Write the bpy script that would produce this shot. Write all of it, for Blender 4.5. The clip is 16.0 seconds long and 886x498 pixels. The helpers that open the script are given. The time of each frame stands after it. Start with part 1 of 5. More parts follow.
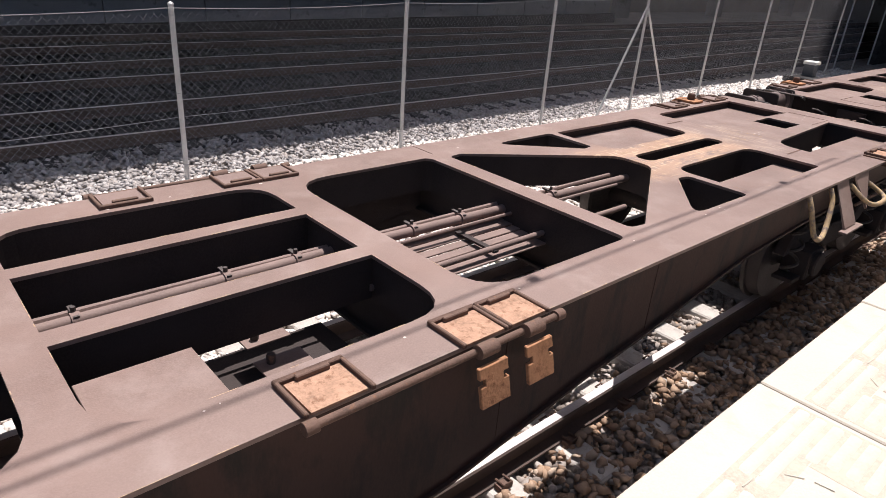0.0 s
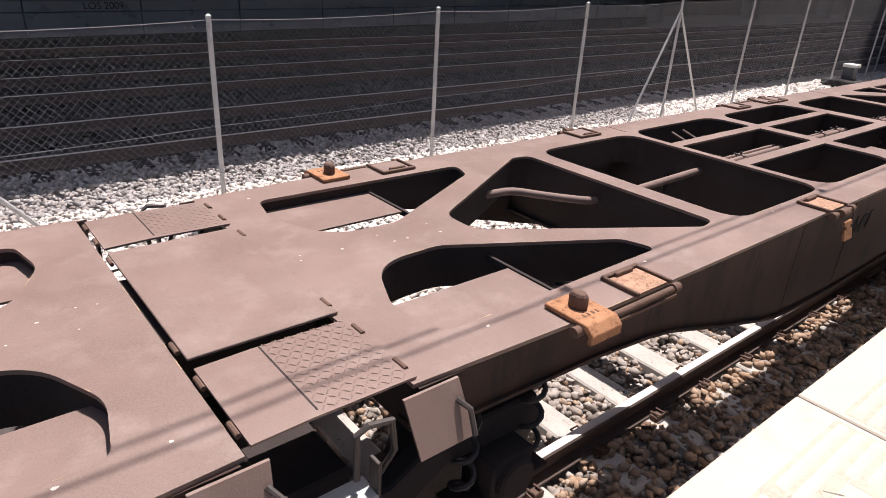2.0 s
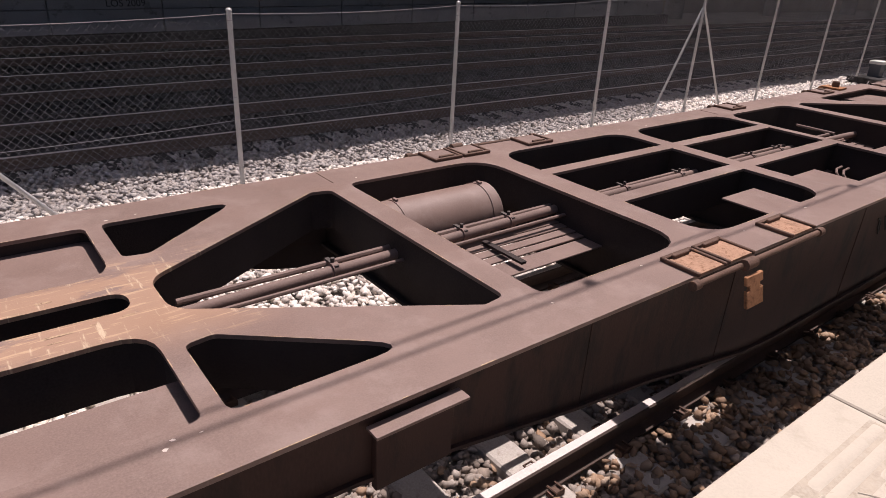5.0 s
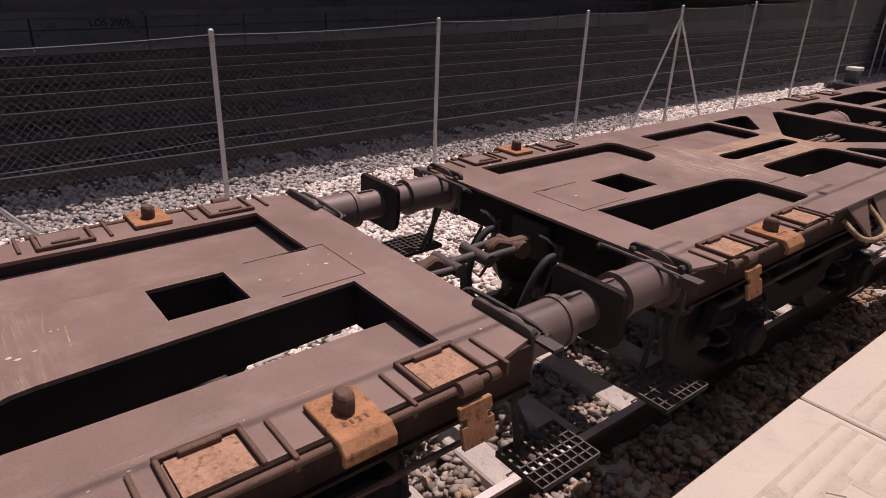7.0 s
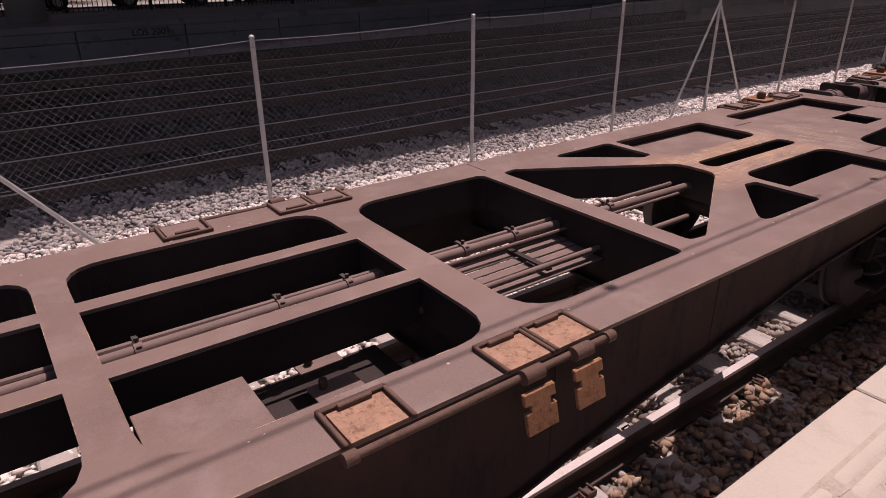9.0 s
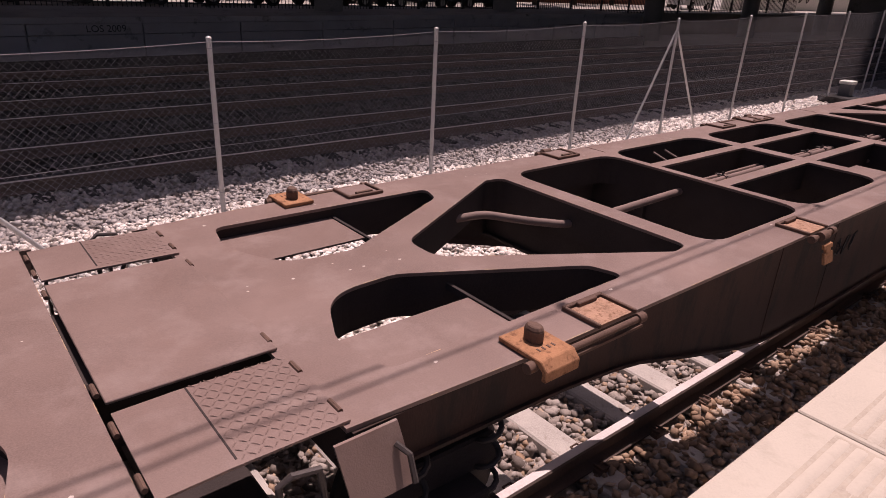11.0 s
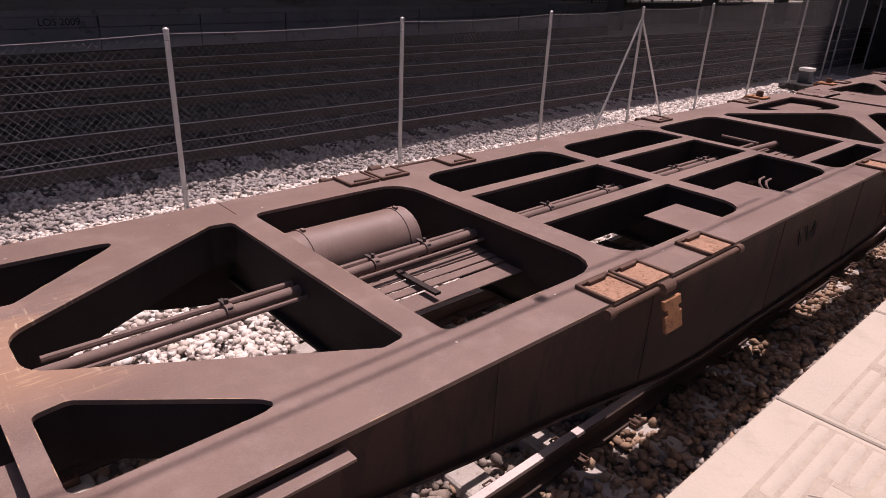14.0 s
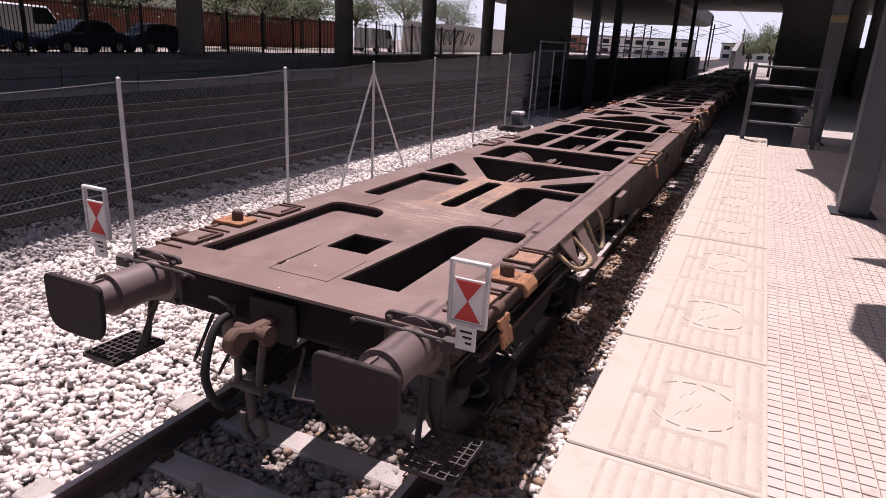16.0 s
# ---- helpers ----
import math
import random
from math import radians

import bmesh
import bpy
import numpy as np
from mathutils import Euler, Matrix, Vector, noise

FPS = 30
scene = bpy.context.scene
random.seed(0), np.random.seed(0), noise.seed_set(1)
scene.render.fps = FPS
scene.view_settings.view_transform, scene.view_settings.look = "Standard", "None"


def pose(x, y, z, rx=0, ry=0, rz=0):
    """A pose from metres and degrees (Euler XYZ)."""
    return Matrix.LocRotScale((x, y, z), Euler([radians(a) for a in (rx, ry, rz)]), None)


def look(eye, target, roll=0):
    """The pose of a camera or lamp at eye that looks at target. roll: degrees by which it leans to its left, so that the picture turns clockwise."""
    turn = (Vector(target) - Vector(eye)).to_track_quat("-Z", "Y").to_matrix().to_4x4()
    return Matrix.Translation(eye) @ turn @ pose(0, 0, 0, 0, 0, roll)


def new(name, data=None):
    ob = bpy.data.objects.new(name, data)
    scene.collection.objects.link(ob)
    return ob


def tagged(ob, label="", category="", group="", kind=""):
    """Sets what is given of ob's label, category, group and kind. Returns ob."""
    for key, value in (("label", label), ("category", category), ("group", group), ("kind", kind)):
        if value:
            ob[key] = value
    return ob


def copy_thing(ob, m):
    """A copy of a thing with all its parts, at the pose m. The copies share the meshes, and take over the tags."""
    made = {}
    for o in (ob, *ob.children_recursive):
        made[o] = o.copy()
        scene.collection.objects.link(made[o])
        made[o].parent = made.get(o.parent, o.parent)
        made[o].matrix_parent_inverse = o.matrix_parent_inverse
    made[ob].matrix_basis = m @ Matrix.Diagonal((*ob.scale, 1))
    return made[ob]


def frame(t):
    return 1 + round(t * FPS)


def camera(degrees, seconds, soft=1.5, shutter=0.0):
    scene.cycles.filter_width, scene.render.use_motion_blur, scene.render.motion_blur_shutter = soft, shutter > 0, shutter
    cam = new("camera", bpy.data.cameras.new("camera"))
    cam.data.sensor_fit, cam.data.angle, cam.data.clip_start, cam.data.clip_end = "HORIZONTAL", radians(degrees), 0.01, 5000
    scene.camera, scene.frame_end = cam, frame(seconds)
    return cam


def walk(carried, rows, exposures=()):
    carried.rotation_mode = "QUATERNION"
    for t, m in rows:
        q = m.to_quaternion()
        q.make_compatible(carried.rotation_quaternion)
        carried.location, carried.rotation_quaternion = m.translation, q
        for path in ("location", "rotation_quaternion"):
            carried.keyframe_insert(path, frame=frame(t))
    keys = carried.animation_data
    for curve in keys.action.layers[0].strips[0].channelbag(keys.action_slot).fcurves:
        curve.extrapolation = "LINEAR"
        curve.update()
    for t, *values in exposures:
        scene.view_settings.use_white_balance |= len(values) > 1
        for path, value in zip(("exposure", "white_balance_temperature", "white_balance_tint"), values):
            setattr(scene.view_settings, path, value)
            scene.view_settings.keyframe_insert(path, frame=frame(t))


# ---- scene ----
cam = camera(68.65, 16.0, soft=0.6)
PATH = [
    (0.0, pose(-0.053, -2.723, 2.584, 65.39, -3.99, -41.27)),
    (0.5, pose(-0.020, -2.683, 2.549, 65.50, -2.96, -41.10)),
    (1.0, pose(0.001, -2.627, 2.532, 65.83, -3.36, -40.82)),
    (1.5, pose(0.003, -2.702, 2.577, 65.85, -3.23, -39.50)),
    (2.0, pose(-0.071, -2.722, 2.612, 65.69, -3.10, -38.82)),
    (2.5, pose(0.011, -2.730, 2.559, 66.13, -1.68, -36.43)),
    (3.0, pose(-0.054, -2.732, 2.528, 66.27, -1.17, -31.58)),
    (3.2, pose(-0.045, -2.749, 2.564, 66.08, -0.77, -30.60)),
    (5.3, pose(-0.082, -2.678, 2.560, 65.47, -2.93, -37.82)),
    (5.5, pose(-0.105, -2.711, 2.569, 65.53, -2.73, -37.74)),
    (6.0, pose(-0.063, -2.742, 2.603, 66.25, -2.23, -38.00)),
    (6.5, pose(-0.108, -2.745, 2.607, 66.28, -2.10, -38.96)),
    (7.0, pose(-0.061, -2.767, 2.613, 66.53, -2.10, -38.63)),
    (7.5, pose(-0.102, -2.764, 2.613, 66.27, -2.24, -38.80)),
    (8.0, pose(-0.098, -2.760, 2.601, 66.30, -0.92, -37.18)),
    (8.5, pose(-0.118, -2.763, 2.621, 65.95, 0.19, -35.70)),
    (8.7, pose(-0.121, -2.771, 2.634, 66.04, 0.42, -35.81)),
    (10.8, pose(-0.066, -2.749, 2.615, 67.09, -2.95, -39.10)),
    (11.0, pose(-0.063, -2.746, 2.613, 67.31, -2.71, -38.88)),
    (11.5, pose(-0.071, -2.746, 2.603, 67.44, -2.47, -39.12)),
    (12.0, pose(-0.093, -2.764, 2.614, 67.66, -2.41, -38.67)),
    (12.5, pose(-0.070, -2.797, 2.609, 67.49, -2.62, -38.74)),
    (13.0, pose(-0.082, -2.718, 2.599, 67.88, -2.78, -39.42)),
    (13.5, pose(-0.034, -2.668, 2.575, 67.56, -2.22, -39.84)),
    (14.0, pose(-0.015, -2.658, 2.582, 66.78, -2.50, -41.86)),
    (14.5, pose(0.108, -2.608, 2.562, 66.25, -2.24, -43.51)),
    (15.0, pose(0.257, -2.552, 2.552, 64.99, -1.51, -47.25)),
    (15.3, pose(0.282, -2.513, 2.555, 65.83, -1.78, -52.61)),
    (15.5, pose(0.245, -2.500, 2.575, 66.70, -4.63, -57.14)),
    (15.7, pose(0.226, -2.455, 2.594, 67.67, -5.14, -60.92)),
    (16.0, pose(0.187, -2.400, 2.623, 72.00, -2.92, -64.39)),
]
# how far the train has rolled, by the second
TRAVEL = [
    (0.0, -0.000), (0.5, 1.715), (1.0, 3.370), (1.5, 4.992), (2.0, 6.665), (2.5, 8.343),
    (3.0, 10.012), (3.2, 10.677), (5.3, 17.720), (5.5, 18.370), (6.0, 19.926), (6.5, 21.500),
    (7.0, 23.038), (7.5, 24.628), (8.0, 26.198), (8.5, 27.781), (8.7, 28.425), (10.8, 35.322),
    (11.0, 35.983), (11.5, 37.636), (12.0, 39.275), (12.5, 40.908), (13.0, 42.621), (13.5, 44.330),
    (14.0, 46.029), (14.5, 47.693), (15.0, 49.351), (15.3, 50.341), (15.5, 50.999), (15.7, 51.659),
    (16.0, 52.662),
]
U_FRONT, JOINT, WAGON = -4.562, 2.554, 29.59
EXPOSURES = [(0.0, 0.66, 6120, 12), (0.5, 0.86, 6120, 12), (1.0, 0.96, 6150, 11), (2.0, 0.7, 6250, 14), (3.2, 0.58, 6350, 17), (5.3, 0.05, 6600, 23), (6.0, -0.16, 6780, 28), (7.5, -0.2, 6800, 30), (8.7, -0.25, 6800, 34), (11.0, -0.04, 6900, 37), (12.0, -0.1, 6900, 38), (13.0, 0.0, 6700, 31), (14.5, -0.04, 6750, 35), (15.3, 0.38, 6450, 32), (16.0, 0.26, 6250, 29)]

walk(cam, PATH, EXPOSURES)

# ---------------------------------------------------------------- daylight
SUN = Vector((0.275, 0.175, 1.0)).normalized()
world = bpy.data.worlds.new("sky")
scene.world = world
world.use_nodes = True
wn = world.node_tree
sky = wn.nodes.new("ShaderNodeTexSky")
sky.sky_type = "NISHITA"
sky.sun_disc = False
sky.dust_density = 3.0
sky.sun_elevation = math.asin(SUN.z)
sky.sun_rotation = math.atan2(SUN.x, SUN.y)
wn.nodes["Background"].inputs["Strength"].default_value = 0.06
wn.links.new(sky.outputs[0], wn.nodes["Background"].inputs["Color"])
sun = new("sun", bpy.data.lights.new("sun", "SUN"))
sun.data.energy, sun.data.angle, sun.data.color = 5.0, radians(0.55), (1.0, 0.94, 0.87)
sun.matrix_world = look((0, 0, 40), Vector((0, 0, 40)) - SUN)


# ---------------------------------------------------------------- materials
def mat(name, base, rough=0.8, metal=0.0, fine=60.0, coarse=2.0, vary=0.25, stain=None, stain_at=0.62, bump=0.15,
        island=0.0, stretch=None, spec=0.4, blend=0.12, gloss=0.0):
    """A painted, rusty or stony surface: grain, broad tone drift, and patches of a second colour."""
    m = bpy.data.materials.new(name)
    m.use_nodes = True
    t = m.node_tree
    n, l = t.nodes, t.links
    b = n["Principled BSDF"]
    b.inputs["Roughness"].default_value, b.inputs["Metallic"].default_value = rough, metal
    b.inputs["Specular IOR Level"].default_value = spec
    co = n.new("ShaderNodeTexCoord")
    src = co.outputs["Object"]
    if stretch:
        mp = n.new("ShaderNodeMapping")
        mp.inputs["Scale"].default_value = stretch
        l.new(src, mp.inputs["Vector"])
        src = mp.outputs["Vector"]

    def noise_tex(scale, detail=4.0, rough_n=0.6):
        k = n.new("ShaderNodeTexNoise")
        k.inputs["Scale"].default_value, k.inputs["Detail"].default_value = scale, detail
        k.inputs["Roughness"].default_value = rough_n
        l.new(src, k.inputs["Vector"])
        return k.outputs["Fac"]

    def mixed(fac, a, c):
        k = n.new("ShaderNodeMix")
        k.data_type = "RGBA"
        if isinstance(fac, float):
            k.inputs["Factor"].default_value = fac
        else:
            l.new(fac, k.inputs["Factor"])
        for sock, val in ((6, a), (7, c)):
            if isinstance(val, tuple):
                k.inputs[sock].default_value = (*val, 1)
            else:
                l.new(val, k.inputs[sock])
        return k.outputs[2]

    def ramp(fac, lo, hi):
        k = n.new("ShaderNodeMapRange")
        k.inputs["From Min"].default_value, k.inputs["From Max"].default_value = lo, hi
        l.new(fac, k.inputs["Value"])
        return k.outputs["Result"]

    f1, f2 = noise_tex(fine), noise_tex(coarse, 5.0)
    dark = tuple(c * (1 - vary) for c in base)
    light = tuple(min(1.0, c * (1 + vary)) for c in base)
    col = mixed(ramp(f2, 0.3, 0.7), dark, light)
    col = mixed(ramp(f1, 0.35, 0.75), col, tuple(min(1.0, c * (1 + vary * 0.8)) for c in base))
    if stain:
        f3 = noise_tex(coarse * 2.7, 6.0, 0.7)
        col = mixed(ramp(f3, stain_at, stain_at + blend), col, stain)
    if island:
        g = n.new("ShaderNodeNewGeometry")
        hs = n.new("ShaderNodeHueSaturation")
        hs.inputs["Saturation"].default_value = 1.0
        v = n.new("ShaderNodeMapRange")
        v.inputs["To Min"].default_value, v.inputs["To Max"].default_value = 1 - island, 1 + island
        l.new(g.outputs["Random Per Island"], v.inputs["Value"])
        l.new(v.outputs["Result"], hs.inputs["Value"])
        l.new(col, hs.inputs["Color"])
        col = hs.outputs["Color"]
    l.new(col, b.inputs["Base Color"])
    if gloss:
        k = n.new("ShaderNodeMapRange")
        k.inputs["From Min"].default_value, k.inputs["From Max"].default_value = 0.3, 0.7
        k.inputs["To Min"].default_value, k.inputs["To Max"].default_value = rough - gloss, rough + gloss
        l.new(noise_tex(coarse * 1.7, 6.0, 0.65), k.inputs["Value"])
        l.new(k.outputs["Result"], b.inputs["Roughness"])
    if bump:
        k = n.new("ShaderNodeBump")
        k.inputs["Strength"].default_value, k.inputs["Distance"].default_value = bump, 0.01
        l.new(f1, k.inputs["Height"])
        l.new(k.outputs["Normal"], b.inputs["Normal"])
    return m


def stone_mat(name, a, c, d, rust=0.0):
    """Broken stone in several tones, stone by stone."""
    m = mat(name, a, 0.95, fine=90, coarse=14, vary=0.18, bump=0.35, spec=0.2)
    n, l = m.node_tree.nodes, m.node_tree.links
    b = n["Principled BSDF"]
    was = b.inputs["Base Color"].links[0].from_socket
    g = n.new("ShaderNodeNewGeometry")
    r = n.new("ShaderNodeValToRGB")
    e = r.color_ramp.elements
    e[0].position, e[0].color = 0.0, (*d, 1)
    e[1].position, e[1].color = 1.0, (*c, 1)
    e.new(0.10).color = (*[(x + y) / 2 for x, y in zip(a, d)], 1)
    e.new(0.24).color = (a[0], a[1] * 0.93, a[2] * 0.86, 1)
    e.new(0.42).color = (*a, 1)
    e.new(0.75).color = (*[x * 1.1 for x in a], 1)
    l.new(g.outputs["Random Per Island"], r.inputs["Fac"])
    k = n.new("ShaderNodeMix")
    k.data_type = "RGBA"
    k.inputs["Factor"].default_value = 0.75
    l.new(was, k.inputs[6])
    l.new(r.outputs["Color"], k.inputs[7])
    l.new(k.outputs[2], b.inputs["Base Color"])
    return m


PAINT = mat("brown wagon paint", (0.185, 0.124, 0.104), 0.5, fine=130, coarse=1.3, vary=0.24, stain=(0.27, 0.20, 0.175), stain_at=0.50, blend=0.3, gloss=0.14, bump=0.12, spec=0.4)
# Wagon brown darkened well below the deck's, since the sides stand in shade.
SILL_SHADE = mat("brown wagon paint darkened for shaded side", (0.046, 0.025, 0.020), 0.65, fine=110, coarse=1.6, vary=0.3, stain=(0.024, 0.018, 0.016), stain_at=0.5, bump=0.12, stretch=(1, 1, 0.3), spec=0.18)
# Near-black base stands for the shade below the deck and in its openings.
UNDER_SHADE = mat("grimy underframe with shade in its colour", (0.032, 0.023, 0.021), 0.9, fine=90, coarse=3, vary=0.35, stain=(0.05, 0.033, 0.025), stain_at=0.62, bump=0.25)
PIPE = mat("dusty brown pipe", (0.17, 0.115, 0.098), 0.75, fine=80, coarse=4, vary=0.25, bump=0.15)
RUST = mat("orange rust", (0.30, 0.148, 0.078), 0.88, fine=70, coarse=9, vary=0.4, stain=(0.17, 0.078, 0.042), stain_at=0.54, bump=0.3, spec=0.2)
RUST_PALE = mat("pale worn rust", (0.31, 0.185, 0.125), 0.88, fine=60, coarse=12, vary=0.4, stain=(0.20, 0.105, 0.065), stain_at=0.53, bump=0.3, spec=0.2)
RUST_DARK = mat("dark rusty steel", (0.105, 0.060, 0.043), 0.8, fine=80, coarse=8, vary=0.35, stain=(0.21, 0.10, 0.05), stain_at=0.6, bump=0.3)
STEEL = mat("grimy steel", (0.062, 0.050, 0.046), 0.6, 0.2, fine=70, coarse=5, vary=0.35, stain=(0.16, 0.10, 0.075), stain_at=0.62, bump=0.2)
BUFFER = mat("grey brown buffer paint", (0.145, 0.105, 0.095), 0.5, 0.1, fine=90, coarse=3, vary=0.25, stain=(0.30, 0.17, 0.09), stain_at=0.72, bump=0.12)
RUBBER = mat("black rubber", (0.022, 0.021, 0.021), 0.7, fine=120, coarse=8, vary=0.2, bump=0.1)
YELLOW = mat("faded yellow paint", (0.34, 0.235, 0.125), 0.75, fine=70, coarse=7, vary=0.25, stain=(0.16, 0.12, 0.105), stain_at=0.48, bump=0.15)
RAIL = mat("rail steel", (0.075, 0.052, 0.044), 0.85, 0.0, fine=60, coarse=4, vary=0.3, bump=0.2)
RAIL_TOP = mat("worn rail head", (0.50, 0.44, 0.42), 0.55, 0.25, fine=60, coarse=3, vary=0.15, bump=0.05)
CONCRETE = mat("sleeper concrete", (0.40, 0.36, 0.325), 0.9, fine=80, coarse=4, vary=0.2, stain=(0.27, 0.23, 0.2), stain_at=0.6, bump=0.3, spec=0.2)
SLAB = mat("pale platform slab", (0.47, 0.415, 0.345), 0.88, fine=70, coarse=1.7, vary=0.10, stain=(0.41, 0.355, 0.29), stain_at=0.55, blend=0.25, bump=0.25, spec=0.25)
TILE = mat("platform tile", (0.50, 0.42, 0.365), 0.85, fine=90, coarse=1.5, vary=0.15, stain=(0.33, 0.28, 0.25), stain_at=0.6, bump=0.2, spec=0.25)
SLAB_DIRT = mat("dirt trodden into slab grooves", (0.40, 0.345, 0.28), 0.95, fine=60, coarse=5, vary=0.2, stain=(0.45, 0.40, 0.335), stain_at=0.5, blend=0.2, bump=0.2, spec=0.15)
GROUT = mat("grey grout", (0.44, 0.375, 0.315), 0.95, fine=90, coarse=4, vary=0.2, bump=0.2, spec=0.1)
WALL = mat("grey concrete wall", (0.29, 0.28, 0.285), 0.9, fine=40, coarse=0.8, vary=0.2, stain=(0.12, 0.115, 0.115), stain_at=0.58, bump=0.25, spec=0.2)
VIADUCT = mat("viaduct concrete", (0.24, 0.23, 0.22), 0.9, fine=20, coarse=0.4, vary=0.25, stain=(0.14, 0.13, 0.125), stain_at=0.58, bump=0.25, spec=0.2)
GALV = mat("galvanised steel", (0.50, 0.49, 0.48), 0.55, 0.2, fine=60, coarse=5, vary=0.18, bump=0.06)
WIRE = mat("fence wire", (0.27, 0.26, 0.275), 0.5, 0.3, fine=60, coarse=5, vary=0.2, bump=0.0)
IRON = mat("dark painted iron", (0.028, 0.027, 0.03), 0.6, fine=60, coarse=4, vary=0.25, bump=0.08)
STONE = stone_mat("pale ballast stone", (0.68, 0.62, 0.575), (0.84, 0.80, 0.75), (0.22, 0.165, 0.14))
# Darker copy of the pale stone, for the ballast shaded along the fence.
STONE_SHADE = stone_mat("ballast stone greyed for shade", (0.34, 0.31, 0.295), (0.48, 0.44, 0.425), (0.14, 0.12, 0.115))
# Browner, darker stone; the shade under the wagons is in its colour.
STONE_TRACK_SHADE = stone_mat("track ballast stone darkened for shade", (0.29, 0.245, 0.215), (0.46, 0.40, 0.36), (0.11, 0.085, 0.07))
# Far ballast with the viaduct's shade put into its colour.
STONE_DEEP_SHADE = stone_mat("far ballast stone darkened for shade", (0.085, 0.08, 0.08), (0.145, 0.138, 0.138), (0.035, 0.033, 0.033))
STONE_RUST = stone_mat("rust-dusted ballast stone", (0.33, 0.225, 0.155), (0.46, 0.36, 0.28), (0.13, 0.08, 0.055))
EARTH = mat("ballast dust", (0.36, 0.32, 0.29), 0.98, fine=55, coarse=5, vary=0.3, stain=(0.17, 0.145, 0.13), stain_at=0.5, bump=0.6, spec=0.1)
# Trackbed colour lowered to stand for the shade under the viaduct.
EARTH_SHADE = mat("trackbed darkened for shade", (0.05, 0.047, 0.047), 0.98, fine=45, coarse=3, vary=0.4, stain=(0.03, 0.028, 0.028), stain_at=0.5, bump=0.7, spec=0.1)
RED = mat("faded red", (0.52, 0.05, 0.04), 0.6, fine=60, coarse=9, vary=0.2, stain=(0.42, 0.12, 0.09), stain_at=0.66, bump=0.05)
WHITE = mat("dirty white", (0.68, 0.66, 0.63), 0.6, fine=60, coarse=9, vary=0.12, stain=(0.42, 0.36, 0.30), stain_at=0.64, bump=0.06)
BLACK = mat("black paint", (0.02, 0.018, 0.018), 0.6, fine=60, coarse=9, vary=0.2, bump=0.0)
SCRAPE = mat("scraped paint", (0.37, 0.255, 0.165), 0.8, fine=40, coarse=16, vary=0.3, stain=(0.24, 0.15, 0.10), stain_at=0.5, bump=0.2)
LEAF = mat("dusty leaves", (0.065, 0.085, 0.025), 0.7, fine=20, coarse=3, vary=0.35, bump=0.0, island=0.35)
BARK = mat("bark", (0.10, 0.075, 0.055), 0.95, fine=40, coarse=6, vary=0.3, bump=0.4)
BRICK = mat("red brick wall", (0.25, 0.095, 0.065), 0.9, fine=30, coarse=1.2, vary=0.25, bump=0.3)
PAVE = mat("street paving", (0.30, 0.27, 0.24), 0.95, fine=20, coarse=0.5, vary=0.2, bump=0.2)
CARBLUE = mat("blue car paint", (0.10, 0.16, 0.32), 0.25, 0.2, fine=40, coarse=2, vary=0.1, bump=0.0, spec=0.6)
CARDARK = mat("dark car paint", (0.07, 0.085, 0.12), 0.25, 0.2, fine=40, coarse=2, vary=0.1, bump=0.0, spec=0.6)
CARWHITE = mat("white van paint", (0.62, 0.63, 0.64), 0.3, 0.0, fine=40, coarse=2, vary=0.06, bump=0.0, spec=0.5)
GREYPAINT = mat("dull grey paint", (0.10, 0.105, 0.115), 0.6, fine=50, coarse=4, vary=0.2, bump=0.05)
FLECK = mat("pale paint fleck", (0.55, 0.48, 0.43), 0.8, fine=60, coarse=9, vary=0.15, bump=0.0)
GLASS = mat("tinted window glass", (0.02, 0.025, 0.03), 0.08, 0.0, fine=40, coarse=2, vary=0.1, bump=0.0, spec=0.7)


